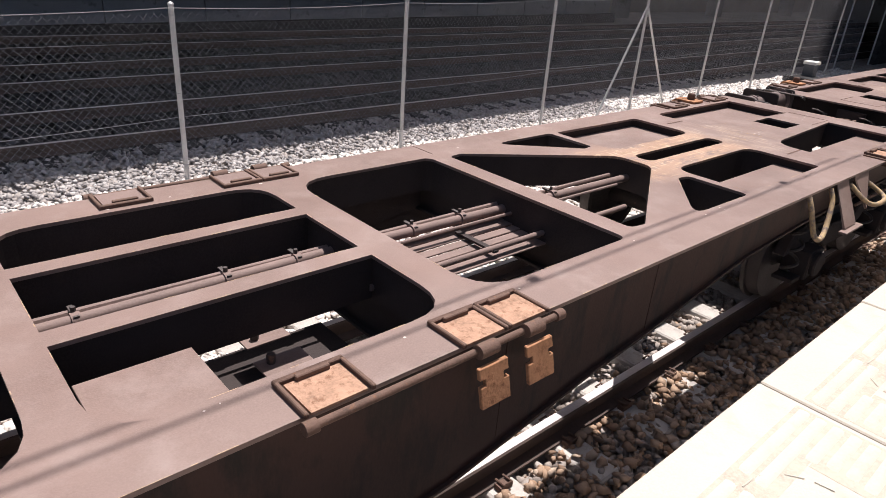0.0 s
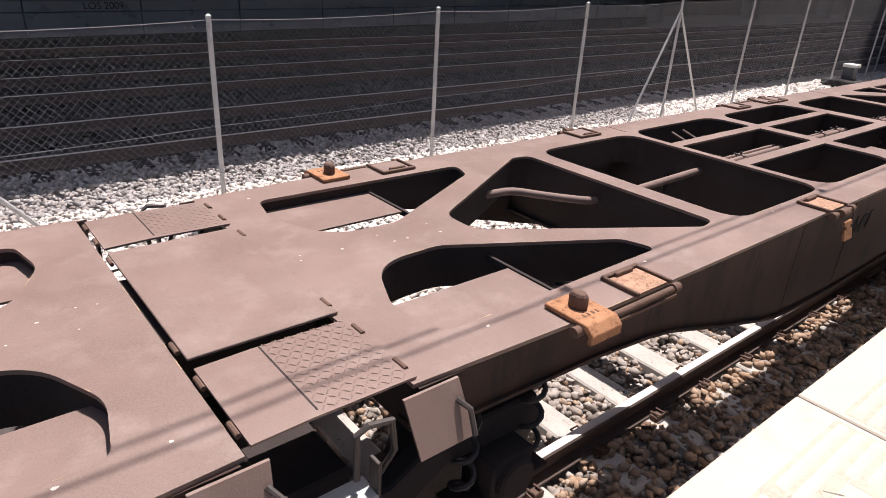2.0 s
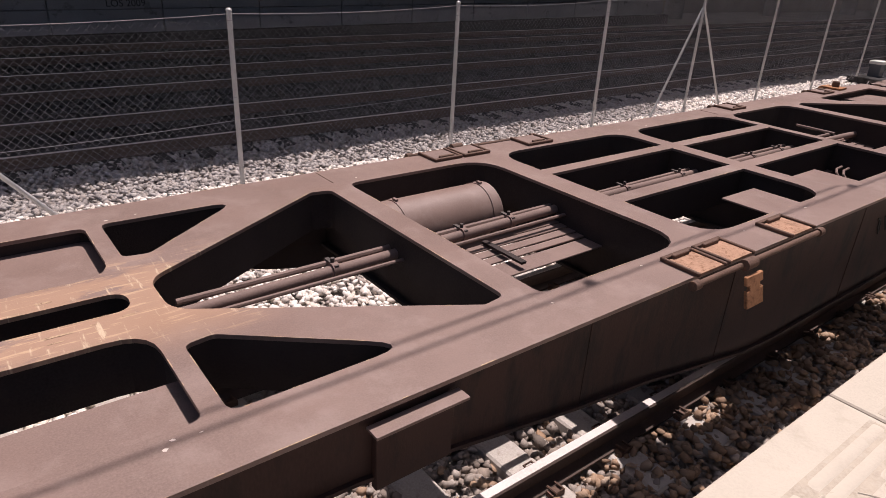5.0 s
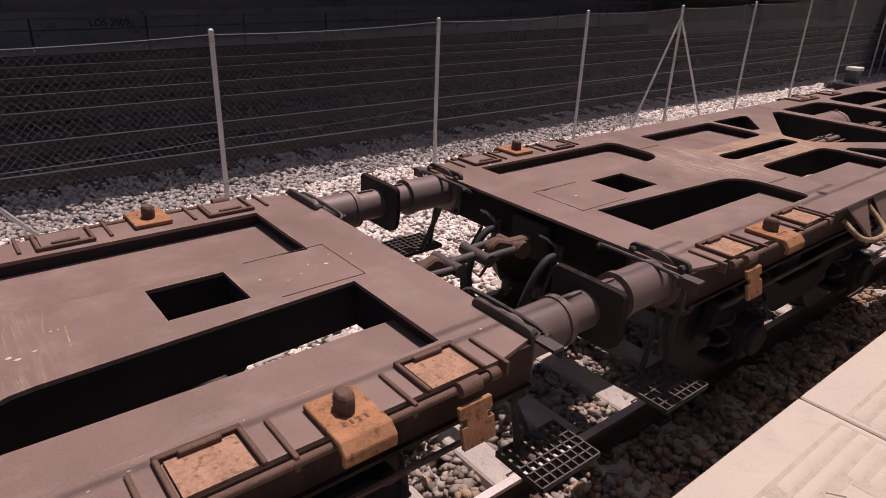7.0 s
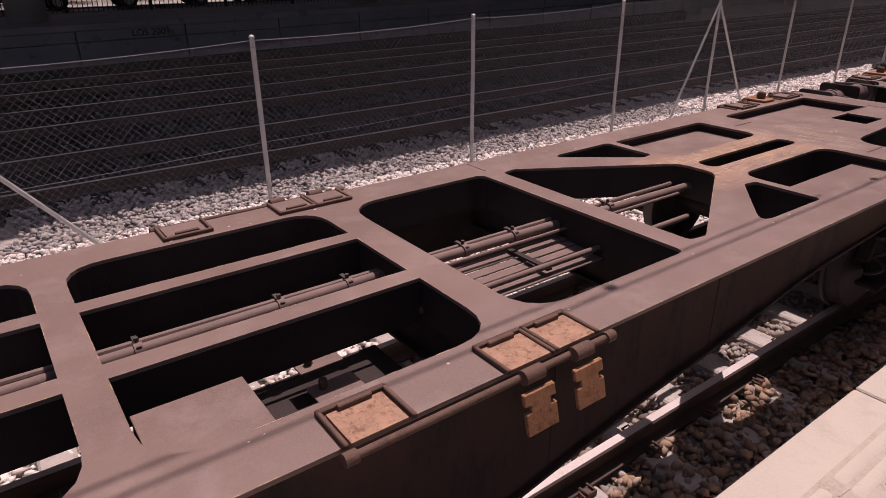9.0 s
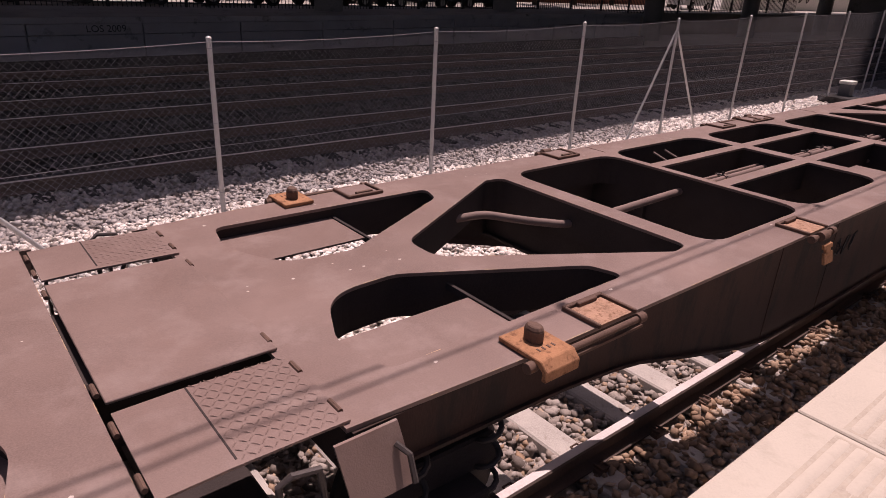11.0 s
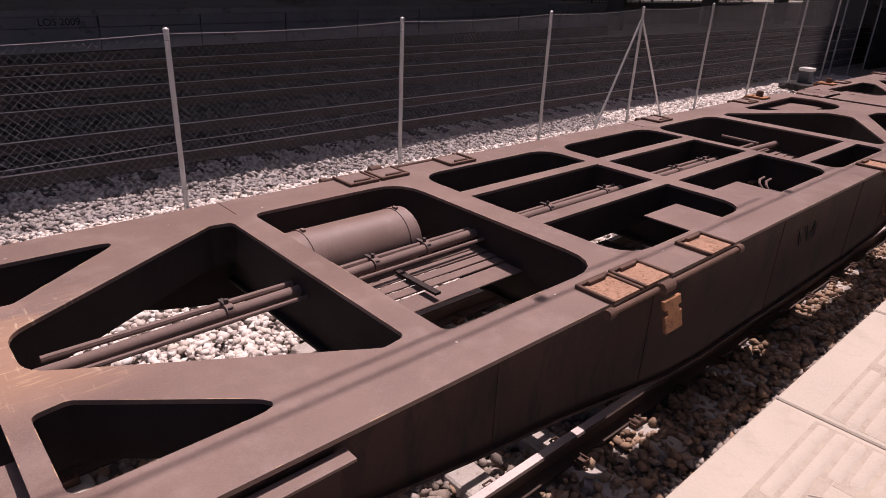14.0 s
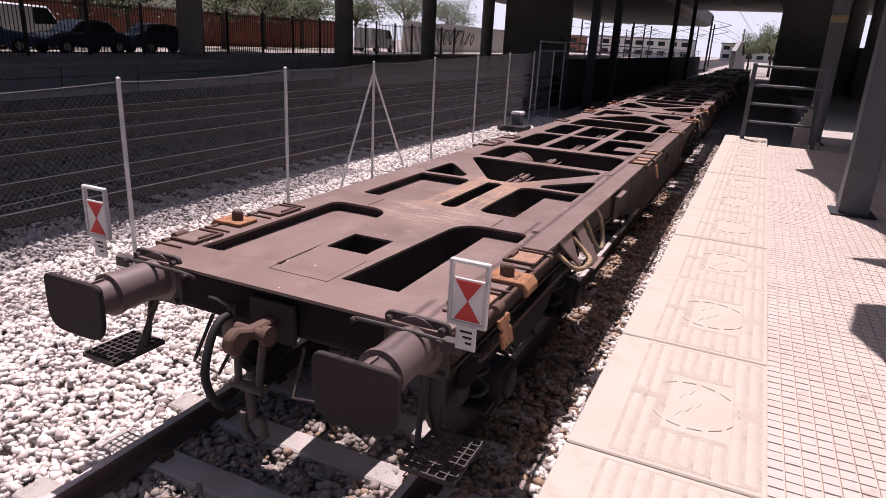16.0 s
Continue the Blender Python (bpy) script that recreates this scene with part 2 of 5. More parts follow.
def worn_deck():
    """The deck's paint, brushed through to primer and rust where straps and feet have rubbed across it."""
    m = mat("worn brown deck paint", (0.185, 0.124, 0.104), 0.5, fine=130, coarse=1.3, vary=0.24, stain=(0.27, 0.20, 0.175), stain_at=0.50, blend=0.3, gloss=0.14, bump=0.12, spec=0.4)
    n, l = m.node_tree.nodes, m.node_tree.links
    b = n["Principled BSDF"]
    was = b.inputs["Base Color"].links[0].from_socket
    co = n.new("ShaderNodeTexCoord")
    sep = n.new("ShaderNodeSeparateXYZ")
    l.new(co.outputs["Object"], sep.inputs[0])

    def calc(op, a, c=None):
        k = n.new("ShaderNodeMath")
        k.operation = op
        for i, val in ((0, a), (1, c)):
            if isinstance(val, (int, float)):
                k.inputs[i].default_value = val
            elif val is not None:
                l.new(val, k.inputs[i])
        return k.outputs[0]

    def ease(val, lo, hi):
        k = n.new("ShaderNodeMapRange")
        k.interpolation_type = "SMOOTHSTEP"
        k.inputs["From Min"].default_value, k.inputs["From Max"].default_value = lo, hi
        l.new(val, k.inputs["Value"])
        return k.outputs["Result"]

    def streaks(scale, turn, thin):
        mp = n.new("ShaderNodeMapping")
        mp.inputs["Rotation"].default_value = (0, 0, turn)
        mp.inputs["Scale"].default_value = scale
        l.new(co.outputs["Object"], mp.inputs["Vector"])
        k = n.new("ShaderNodeTexNoise")
        k.inputs["Scale"].default_value, k.inputs["Detail"].default_value, k.inputs["Roughness"].default_value = 1.0, 5.0, 0.65
        l.new(mp.outputs["Vector"], k.inputs["Vector"])
        return ease(k.outputs["Fac"], thin, thin + 0.10)

    x, y = calc("ABSOLUTE", sep.outputs[0]), calc("ABSOLUTE", sep.outputs[1])
    across = calc("MULTIPLY", calc("MULTIPLY", ease(x, 10.40, 10.62), ease(x, 11.35, 10.85)), ease(y, 0.62, 0.25))
    along = calc("MULTIPLY", calc("MULTIPLY", ease(x, 8.55, 8.95), ease(x, 10.65, 10.35)), ease(y, 0.55, 0.18))
    blot = n.new("ShaderNodeTexNoise")
    blot.inputs["Scale"].default_value, blot.inputs["Detail"].default_value = 3.2, 4.0
    l.new(co.outputs["Object"], blot.inputs["Vector"])
    patchy = ease(blot.outputs["Fac"], 0.33, 0.56)
    across = calc("MULTIPLY", across, patchy)
    col = was
    for mask, tex, tone in ((across, streaks((30, 2.4, 1), 0.22, 0.48), (0.37, 0.265, 0.195)), (along, streaks((2.2, 5.5, 1), 0.12, 0.40), (0.33, 0.205, 0.14)),
                            (across, streaks((80, 4.0, 1), 0.30, 0.55), (0.55, 0.45, 0.36)), (along, streaks((5, 44, 1), -0.35, 0.54), (0.46, 0.31, 0.20)), (along, streaks((34, 5, 1), 0.45, 0.58), (0.52, 0.40, 0.28))):
        k = n.new("ShaderNodeMix")
        k.data_type = "RGBA"
        l.new(calc("MULTIPLY", calc("MULTIPLY", mask, tex), 0.95), k.inputs["Factor"])
        l.new(col, k.inputs[6])
        k.inputs[7].default_value = (*tone, 1)
        col = k.outputs[2]
    l.new(col, b.inputs["Base Color"])
    return m


DECK_PAINT = worn_deck()


# ---------------------------------------------------------------- mesh tools
class Shape:
    """Gathers solids into one mesh."""

    def __init__(self):
        self.v, self.f = [], []

    def add(self, v, f):
        k = len(self.v)
        self.v += [tuple(p) for p in v]
        self.f += [tuple(i + k for i in g) for g in f]
        return self

    def box(self, x0, x1, y0, y1, z0, z1):
        if x0 > x1: x0, x1 = x1, x0
        if y0 > y1: y0, y1 = y1, y0
        v = [(x, y, z) for z in (z0, z1) for y in (y0, y1) for x in (x0, x1)]
        return self.add(v, [(0, 2, 3, 1), (4, 5, 7, 6), (0, 1, 5, 4), (2, 6, 7, 3), (0, 4, 6, 2), (1, 3, 7, 5)])

    def prism(self, pts, lo, hi, axis="z"):
        """A flat outline, counter-clockwise or not, drawn along an axis."""
        def put(a, c, h):
            return {"z": (a, c, h), "y": (a, h, c), "x": (h, a, c)}[axis]
        n = len(pts)
        v = [put(a, c, lo) for a, c in pts] + [put(a, c, hi) for a, c in pts]
        return self.add(v, [tuple(range(n)), tuple(range(2 * n - 1, n - 1, -1))] + [(i, i + n, (i + 1) % n + n, (i + 1) % n) for i in range(n)])

    def tube(self, pts, r, n=10, closed=False):
        pts = [Vector(p) for p in pts]
        rings, m = [], len(pts)
        up = None
        for i, p in enumerate(pts):
            a = pts[i - 1] if i or closed else p
            b = pts[(i + 1) % m] if i < m - 1 or closed else p
            d = (b - a).normalized()
            if up is None:
                up = d.orthogonal().normalized()
            up = (up - d * up.dot(d)).normalized()
            side = d.cross(up)
            rr = r[i] if isinstance(r, (list, tuple)) else r
            rings.append([p + (up * math.cos(2 * math.pi * j / n) + side * math.sin(2 * math.pi * j / n)) * rr for j in range(n)])
        v = [q for ring in rings for q in ring]
        f = [(i * n + j, i * n + (j + 1) % n, ((i + 1) % m) * n + (j + 1) % n, ((i + 1) % m) * n + j) for i in range(m if closed else m - 1) for j in range(n)]
        if not closed:
            f += [tuple(range(n - 1, -1, -1)), tuple(range((m - 1) * n, m * n))]
        return self.add(v, f)

    def cyl(self, a, b, r, n=16):
        return self.tube([a, b], r, n)

    def mesh(self, name, bevel=0.0):
        me = bpy.data.meshes.new(name)
        me.from_pydata(self.v, [], self.f)
        bm = bmesh.new()
        bm.from_mesh(me)
        bmesh.ops.recalc_face_normals(bm, faces=bm.faces)
        if bevel:
            es = [e for e in bm.edges if len(e.link_faces) == 2 and e.calc_face_angle(0) > 0.5]
            bmesh.ops.bevel(bm, geom=es, offset=bevel, segments=1, affect="EDGES", profile=0.6)
        bm.to_mesh(me)
        bm.free()
        return me


def part(name, shape, material, parent=None, label="", bevel=0.0, smooth=False):
    me = shape.mesh(name, bevel) if isinstance(shape, Shape) else shape
    me.materials.append(material)
    if smooth:
        for p in me.polygons:
            p.use_smooth = True
        me.set_sharp_from_angle(angle=radians(38))
    ob = new(name, me)
    if parent is not None:
        ob.parent = parent
    if label:
        tagged(ob, label)
    return ob


def thing(name, label, category, group="", kind=""):
    return tagged(new(name), label, category, group, kind)


def flowing(pts, n=5):
    """The same way with its bends smoothed."""
    p = [Vector(q) for q in pts]
    p = [p[0] * 2 - p[1]] + p + [p[-1] * 2 - p[-2]]
    out = []
    for i in range(1, len(p) - 2):
        for k in range(n):
            t = k / n
            out.append(0.5 * (2 * p[i] + (p[i + 1] - p[i - 1]) * t + (2 * p[i - 1] - 5 * p[i] + 4 * p[i + 1] - p[i + 2]) * t * t + (3 * p[i] - p[i - 1] - 3 * p[i + 1] + p[i + 2]) * t ** 3))
    return out + [p[-2]]


def rounded(pts, radii, n=5):
    """An outline with its corners rounded off."""
    out, m = [], len(pts)
    for i, p in enumerate(pts):
        p, a, c = Vector(p), Vector(pts[i - 1]), Vector(pts[(i + 1) % m])
        r = radii[i] if isinstance(radii, (list, tuple)) else radii
        if not r:
            out.append(tuple(p))
            continue
        u, w = (a - p).normalized(), (c - p).normalized()
        half = math.acos(max(-1, min(1, u.dot(w)))) / 2
        t = min(r / math.tan(half), 0.48 * (a - p).length, 0.48 * (c - p).length)
        s, e = p + u * t, p + w * t
        for k in range(n + 1):
            x = k / n
            out.append(tuple((1 - x) ** 2 * s + 2 * x * (1 - x) * p * 1.0 + x ** 2 * e))
    return out


def pierced(name, outline, holes, lo, hi):
    """A plate with openings cut right through it."""
    cu = bpy.data.curves.new(name, "CURVE")
    cu.dimensions, cu.fill_mode = "2D", "BOTH"
    cu.extrude = (hi - lo) / 2
    for loop in [outline] + holes:
        sp = cu.splines.new("POLY")
        sp.points.add(len(loop) - 1)
        for q, (x, y) in zip(sp.points, loop):
            q.co = (x, y, 0, 1)
        sp.use_cyclic_u = True
    ob = bpy.data.objects.new(name, cu)
    scene.collection.objects.link(ob)
    me = bpy.data.meshes.new_from_object(ob.evaluated_get(bpy.context.evaluated_depsgraph_get()))
    bpy.data.objects.remove(ob)
    bpy.data.curves.remove(cu)
    me.transform(Matrix.Translation((0, 0, (lo + hi) / 2)))
    me.materials.clear()
    bm = bmesh.new()
    bm.from_mesh(me)
    bmesh.ops.remove_doubles(bm, verts=bm.verts, dist=0.0005)
    for g in bm.faces:
        g.smooth = False
    bm.to_mesh(me)
    bm.free()
    return me


# ---------------------------------------------------------------- ground, tracks, ballast
TIE_TOP, BED = -0.165, -0.215
me = bpy.data.meshes.new("ground")
gx, gy = [-600, -30, 130, 900], [-600, -1.9, 6.6, 18.3, 900]
gv = [(x, y, -0.26) for y in gy for x in gx]
gf = [(j * 4 + i, j * 4 + i + 1, j * 4 + i + 5, j * 4 + i + 4) for j in range(4) for i in range(3)]
me.from_pydata(gv, [], gf)
for m_ in (EARTH, EARTH_SHADE, PAVE):
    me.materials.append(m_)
# The strip below the viaduct gets the shade-darkened trackbed colour.
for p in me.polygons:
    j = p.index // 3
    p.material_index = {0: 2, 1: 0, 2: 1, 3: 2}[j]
ground = tagged(new("ground", me), "dusty pale trackbed ground under ballast", "ground", kind="structure")


def stones(name, x0, x1, y0, y1, per_m2, size, material, label, seed, z=BED, keep=None):
    """A layer of loose broken stones, each a squashed and skewed many-sided lump."""
    rng = np.random.default_rng(seed)
    lump = np.array([(1.15, 0, 0.1), (0.3, 0.95, -0.1), (-0.85, 0.6, 0.1), (-0.95, -0.5, -0.1), (0.2, -1.0, 0.1), (0.35, 0.25, 0.85), (-0.45, -0.2, 0.8), (0.0, 0.0, -0.8)])
    tri = np.array([(0, 1, 5), (1, 2, 5), (2, 6, 5), (2, 3, 6), (3, 4, 6), (4, 5, 6), (4, 0, 5), (1, 0, 7), (2, 1, 7), (3, 2, 7), (4, 3, 7), (0, 4, 7)])
    n = int((x1 - x0) * (y1 - y0) * per_m2)
    c = np.stack([rng.uniform(x0, x1, n), rng.uniform(y0, y1, n), np.zeros(n)], 1)
    if keep is not None:
        c = c[keep(c[:, 0], c[:, 1])]
        n = len(c)
    r = size * rng.uniform(0.55, 1.35, n)
    c[:, 2] = z + rng.uniform(-0.012, 0.028, n)
    v = lump[None] * (1 + rng.uniform(-0.3, 0.3, (n, 8, 1))) + rng.uniform(-0.16, 0.16, (n, 8, 3))
    v = v * rng.uniform(0.65, 1.3, (n, 1, 3)) * np.array((1, 1, 0.8))
    a, t = rng.uniform(0, 6.283, n), rng.normal(0, 0.45, n)
    ca, sa, ct, st = np.cos(a), np.sin(a), np.cos(t), np.sin(t)
    x, y, zz = v[..., 0], v[..., 1], v[..., 2]
    x, zz = x * ct[:, None] - zz * st[:, None], x * st[:, None] + zz * ct[:, None]
    x, y = x * ca[:, None] - y * sa[:, None], x * sa[:, None] + y * ca[:, None]
    v = np.stack([x, y, zz], -1) * r[:, None, None] + c[:, None]
    f = tri[None] + (np.arange(n) * 8)[:, None, None]
    me = bpy.data.meshes.new(name)
    me.vertices.add(n * 8)
    me.vertices.foreach_set("co", v.astype(np.float32).ravel())
    me.loops.add(n * 36)
    me.loops.foreach_set("vertex_index", f.astype(np.int32).ravel())
    me.polygons.add(n * 12)
    me.polygons.foreach_set("loop_start", (np.arange(n * 12) * 3).astype(np.int32))
    me.update(calc_edges=True)
    me.materials.append(material)
    return tagged(new(name, me), label, "ballast", kind="stuff")


def clear_of_track(x, y):
    """Not on a rail, and only a few on the sleepers."""
    rail = np.abs(np.abs(y) - 0.87) < 0.085
    tie = (np.abs((x - 0.1) % 0.6 - 0.3) < 0.115) & (np.abs(y) < 0.98)
    return ~rail & ~(tie & (np.sin(x * 91.7 + y * 57.3) < 0.93))


stones("ballast", -1.0, 12.0, 0.96, 5.0, 640, 0.036, STONE, "pale broken ballast stones beside the track", 3, keep=clear_of_track)
stones("ballast", -1.0, 12.0, 5.0, 5.4, 620, 0.036, STONE_SHADE, "ballast stones along the fence, greyed for shade", 12)
stones("ballast", -1.0, 12.0, -1.25, 0.96, 640, 0.034, STONE_TRACK_SHADE, "brown-grey ballast stones between the rails, darkened for shade", 13, keep=clear_of_track)
stones("ballast", -1.0, 14.0, -1.50, -1.2, 620, 0.034, STONE_TRACK_SHADE, "brown-grey ballast stones darkened for the shade by the platform", 17)
stones("ballast", -1.0, 14.0, -1.78, -1.48, 620, 0.034, STONE, "pale broken ballast stones under the platform edge", 15)
stones("ballast", 12.0, 26.0, 0.96, 5.6, 300, 0.05, STONE, "pale broken ballast stones beside the track", 4, keep=clear_of_track)
stones("ballast", 12.0, 26.0, -1.76, 0.96, 300, 0.045, STONE_TRACK_SHADE, "brown-grey ballast stones between the rails, darkened for shade", 14, keep=clear_of_track)
stones("ballast", 0.0, 18.0, 5.4, 7.2, 380, 0.036, STONE_SHADE, "ballast stones behind the fence, greyed for shade", 5)
stones("ballast", 1.0, 24.0, 6.6, 17.6, 70, 0.05, STONE_DEEP_SHADE, "ballast stones between the far tracks, coloured dark for shade", 6)

stones("ballast", -1.0, 14.0, -1.55, -0.95, 170, 0.03, STONE_RUST, "rust-dusted ballast stones beside the rail", 8, z=BED + 0.008, keep=clear_of_track)
stones("ballast", -1.0, 14.0, -0.78, 0.78, 60, 0.03, STONE_RUST, "rust-dusted ballast stones between the rails", 9, z=BED + 0.008, keep=clear_of_track)


stones("ballast", -1.0, 14.0, -1.36, -0.965, 360, 0.034, STONE_RUST, "rust-dusted ballast stones heaped over the sleeper ends", 16, z=TIE_TOP - 0.005)


def rail_profile():
    return [(-0.07, -0.16), (0.07, -0.16), (0.07, -0.147), (0.012, -0.12), (0.01, -0.045), (0.034, -0.033), (0.036, -0.008), (0.028, 0.0), (-0.028, 0.0),
            (-0.036, -0.008), (-0.034, -0.033), (-0.01, -0.045), (-0.012, -0.12), (-0.07, -0.147)]


def rail(y, x0, x1, near):
    t = thing("rail", "worn steel rail on concrete sleepers", "rail", "rails", "structure")
    s = Shape().prism([(y + a, c) for a, c in rail_profile()], x0, x1, "x")
    part("rail_foot", s, RAIL, t)
    part("rail_head", Shape().box(x0, x1, y - 0.026, y + 0.026, 0.0, 0.004), RAIL_TOP, t, "bright worn running surface")
    t.location.z = 0.0
    return t


for y in (-0.87, 0.87):
    rail(y, -20, 120, True)
for y in (6.65, 8.39, 10.65, 12.39, 14.6, 16.34):
    rail(y, -20, 120, False)

sl = Shape()
sl.prism([(-0.13, BED - 0.03), (0.13, BED - 0.03), (0.105, TIE_TOP), (-0.105, TIE_TOP)], -1.3, 1.3, "y")
sleeper = part("sleeper", sl, CONCRETE, bevel=0.012)
tagged(sleeper, "pale concrete sleeper bedded in ballast", "sleeper", "sleepers", "structure")
sleeper.location = (0.4, 0, 0)
for k in range(-4, 46):
    if k:
        copy_thing(sleeper, pose(0.4 + 0.6 * k, 0, 0))
clip = Shape()
for side in (-1, 1):
    clip.box(-0.05, 0.05, side * 0.075, side * 0.125, TIE_TOP, TIE_TOP + 0.035)
    clip.tube([(-0.03, side * 0.06, TIE_TOP + 0.045), (-0.03, side * 0.13, TIE_TOP + 0.05), (0.03, side * 0.13, TIE_TOP + 0.05), (0.03, side * 0.06, TIE_TOP + 0.045)], 0.008, 6)
fast = part("rail_clip", clip, RUST_DARK)
tagged(fast, "rusty spring clip holding the rail foot", "rail clip", "rail clips", "structure")
fast.location = (0.4, -0.87, 0)
for k in range(-3, 30):
    for y in (-0.87, 0.87):
        if k or y > 0:
            copy_thing(fast, pose(0.4 + 0.6 * k, y, 0))
# Far sleepers share the trackbed's shade-darkened colour.
far_tie = tagged(part("sleeper", Shape().box(-0.12, 0.12, -1.3, 1.3, BED, TIE_TOP - 0.01), EARTH_SHADE, bevel=0.01), "far track sleeper coloured dark for the viaduct's shade", "sleeper", "far sleepers", "structure")
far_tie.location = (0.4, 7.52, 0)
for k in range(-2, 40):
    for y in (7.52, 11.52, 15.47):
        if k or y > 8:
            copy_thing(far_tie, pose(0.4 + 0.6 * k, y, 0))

# ---------------------------------------------------------------- platform under the camera
PT = 0.68
platform = thing("platform", "concrete passenger platform with a pale slab edge", "platform", kind="structure")
part("platform_body", Shape().box(-20, 16.9, -14, -1.93, -0.26, PT - 0.075), WALL, platform)
part("platform_bed", Shape().box(-20, 16.9, -14, -2.79, PT - 0.075, PT - 0.012), GROUT, platform)
slab = Shape()
SW, SL = 0.955, 1.49
slab.box(-SL / 2, SL / 2, -SW, 0, -0.075, 0)
slab_me = slab.mesh("edge_slab", 0.008)
slab_me.materials.append(SLAB)
ribs = Shape()
for i in range(9):
    y = -0.255 - i * 0.078
    us = (-1.0, -0.7, -0.35, 0.0, 0.35, 0.7, 1.0)
    for a, c in ((-0.70, -0.40), (0.34, 0.70)) if 1 < i < 7 else ((-0.70, -0.06), (0.02, 0.70)):
        a += 0.02 * math.sin(i * 5)
        rows = [(a, 0.0), (a + 0.035, 0.9), (a + 0.06, 1.0), (c - 0.06, 1.0), (c - 0.035, 0.9), (c, 0.0)]
        ribs.add([(x, y + 0.030 * u, 0.008 * h * (1 - u * u)) for x, h in rows for u in us], [(r * 7 + j, r * 7 + j + 1, r * 7 + j + 8, r * 7 + j + 7) for r in range(5) for j in range(6)])
for k in range(14):
    a = k / 14 * 2 * math.pi
    p0 = Vector((0.27 * math.cos(a) - 0.04, 0.27 * math.sin(a) * 0.95 - 0.55, 0.002))
    p1 = Vector((0.27 * math.cos(a + 0.3) - 0.04, 0.27 * math.sin(a + 0.3) * 0.95 - 0.55, 0.002))
    ribs.tube([p0, p1], 0.0045, 5)
for k in range(5):
    ribs.tube([(-0.2 + 0.07 * k, -0.48 - 0.05 * (k % 3), 0.0), (-0.14 + 0.07 * k, -0.5 - 0.05 * (k % 3), 0.0)], 0.004, 5)
bed = Shape()
for a, c, y0, y1 in ((-0.71, 0.71, -0.415, -0.205), (-0.71, -0.36, -0.765, -0.42), (0.30, 0.71, -0.765, -0.42), (-0.71, 0.71, -0.925, -0.77)):
    bed.box(a, c, y0, y1, -0.002, 0.0012)
bed_me = bed.mesh("groove_bed")
bed_me.materials.append(SLAB_DIRT)
ribs_me = ribs.mesh("tread_rib")
ribs_me.materials.append(SLAB)
for p in ribs_me.polygons:
    p.use_smooth = True
ribs_me.set_sharp_from_angle(angle=radians(50))
for k in range(-3, 10):
    sb = new("edge_slab", slab_me)
    sb.parent = platform
    sb.matrix_basis = pose(3.86 + 1.5 * k, -1.815, PT + 0.004 * math.sin(k * 2.3), 0, 0, 0.15 * math.sin(k * 4.1))
    rb = new("tread_rib", ribs_me)
    rb.parent = sb
    gb = new("groove_bed", bed_me)
    gb.parent = sb

tv, tf = [], []
rng = np.random.default_rng(11)
NX, NY, TS = 190, 34, 0.082
for i in range(NX):
    for j in range(NY):
        x, y = 0.9 + i * TS, -2.80 - j * TS
        w = TS * 0.465
        z = PT - 0.003 + rng.uniform(-0.0012, 0.0012)
        k = len(tv)
        tv += [(x - w, y - w, PT - 0.02), (x + w, y - w, PT - 0.02), (x + w, y + w, PT - 0.02), (x - w, y + w, PT - 0.02)]
        u = w * 0.93
        tv += [(x - u, y - u, z), (x + u, y - u, z), (x + u, y + u, z), (x - u, y + u, z)]
        tf += [(k + 4, k + 5, k + 6, k + 7)] + [(k + a, k + (a + 1) % 4, k + 4 + (a + 1) % 4, k + 4 + a) for a in range(4)]
me = bpy.data.meshes.new("paving_tiles")
me.from_pydata(tv, [], tf)
me.materials.append(TILE)
pv = tagged(new("paving_tiles", me), "pink-beige small square paving tiles", "paving", kind="stuff")
part("paving_field", Shape().box(-20, 0.85, -14, -2.79, PT - 0.05, PT - 0.003), TILE, platform)
part("paving_field", Shape().box(0.85, 16.9, -14, -5.6, PT - 0.05, PT - 0.003), TILE, platform)


# ---------------------------------------------------------------- chain-link fence
def post_at(i):
    """Foot of the fence post with that number, and the height of its top."""
    return Vector((2.39 + 3.025 * (i - 1) + (0.12 if i == 3 else 0.0), 3.97 + 0.166 * (i - 1), BED)), 1.94 + 0.055 * (i - 1)


fence = thing("chain_link_fence", "galvanised chain-link fence beside the ballast", "fence")
for i in range(-1, 10):
    foot, top = post_at(i)
    r = 0.055 if i == 0 else 0.026
    ps = Shape().cyl(foot - Vector((0, 0, 0.1)), (foot.x, foot.y, top), r, 12)
    po = part("post", ps, GALV, fence, smooth=True)
    part("post_cap", Shape().tube([(foot.x, foot.y, top), (foot.x, foot.y, top + 0.015), (foot.x, foot.y, top + 0.03)], [r * 1.15, r * 1.1, r * 0.4], 12), GALV, po)
    for h in (0.35, 1.1, 1.85):
        part("tie_wire", Shape().tube([(foot.x + (r + 0.004) * math.cos(a), foot.y + (r + 0.004) * math.sin(a), h) for a in [k * math.pi / 4 for k in range(8)]], 0.003, 4, True), WIRE, po)
for i, sides in ((4, (-1, 1)), (0, (1,))):
    foot, top = post_at(i)
    d = (post_at(i + 1)[0] - foot).normalized()
    for s_ in sides:
        a = Vector((foot.x, foot.y, top - 0.22)) + d * s_ * 0.03
        b = foot + d * s_ * (1.3 if s_ < 0 else 1.55) + Vector((0, 0, -0.05))
        part("brace", Shape().cyl(a, b, 0.022, 10), GALV, fence, smooth=True)
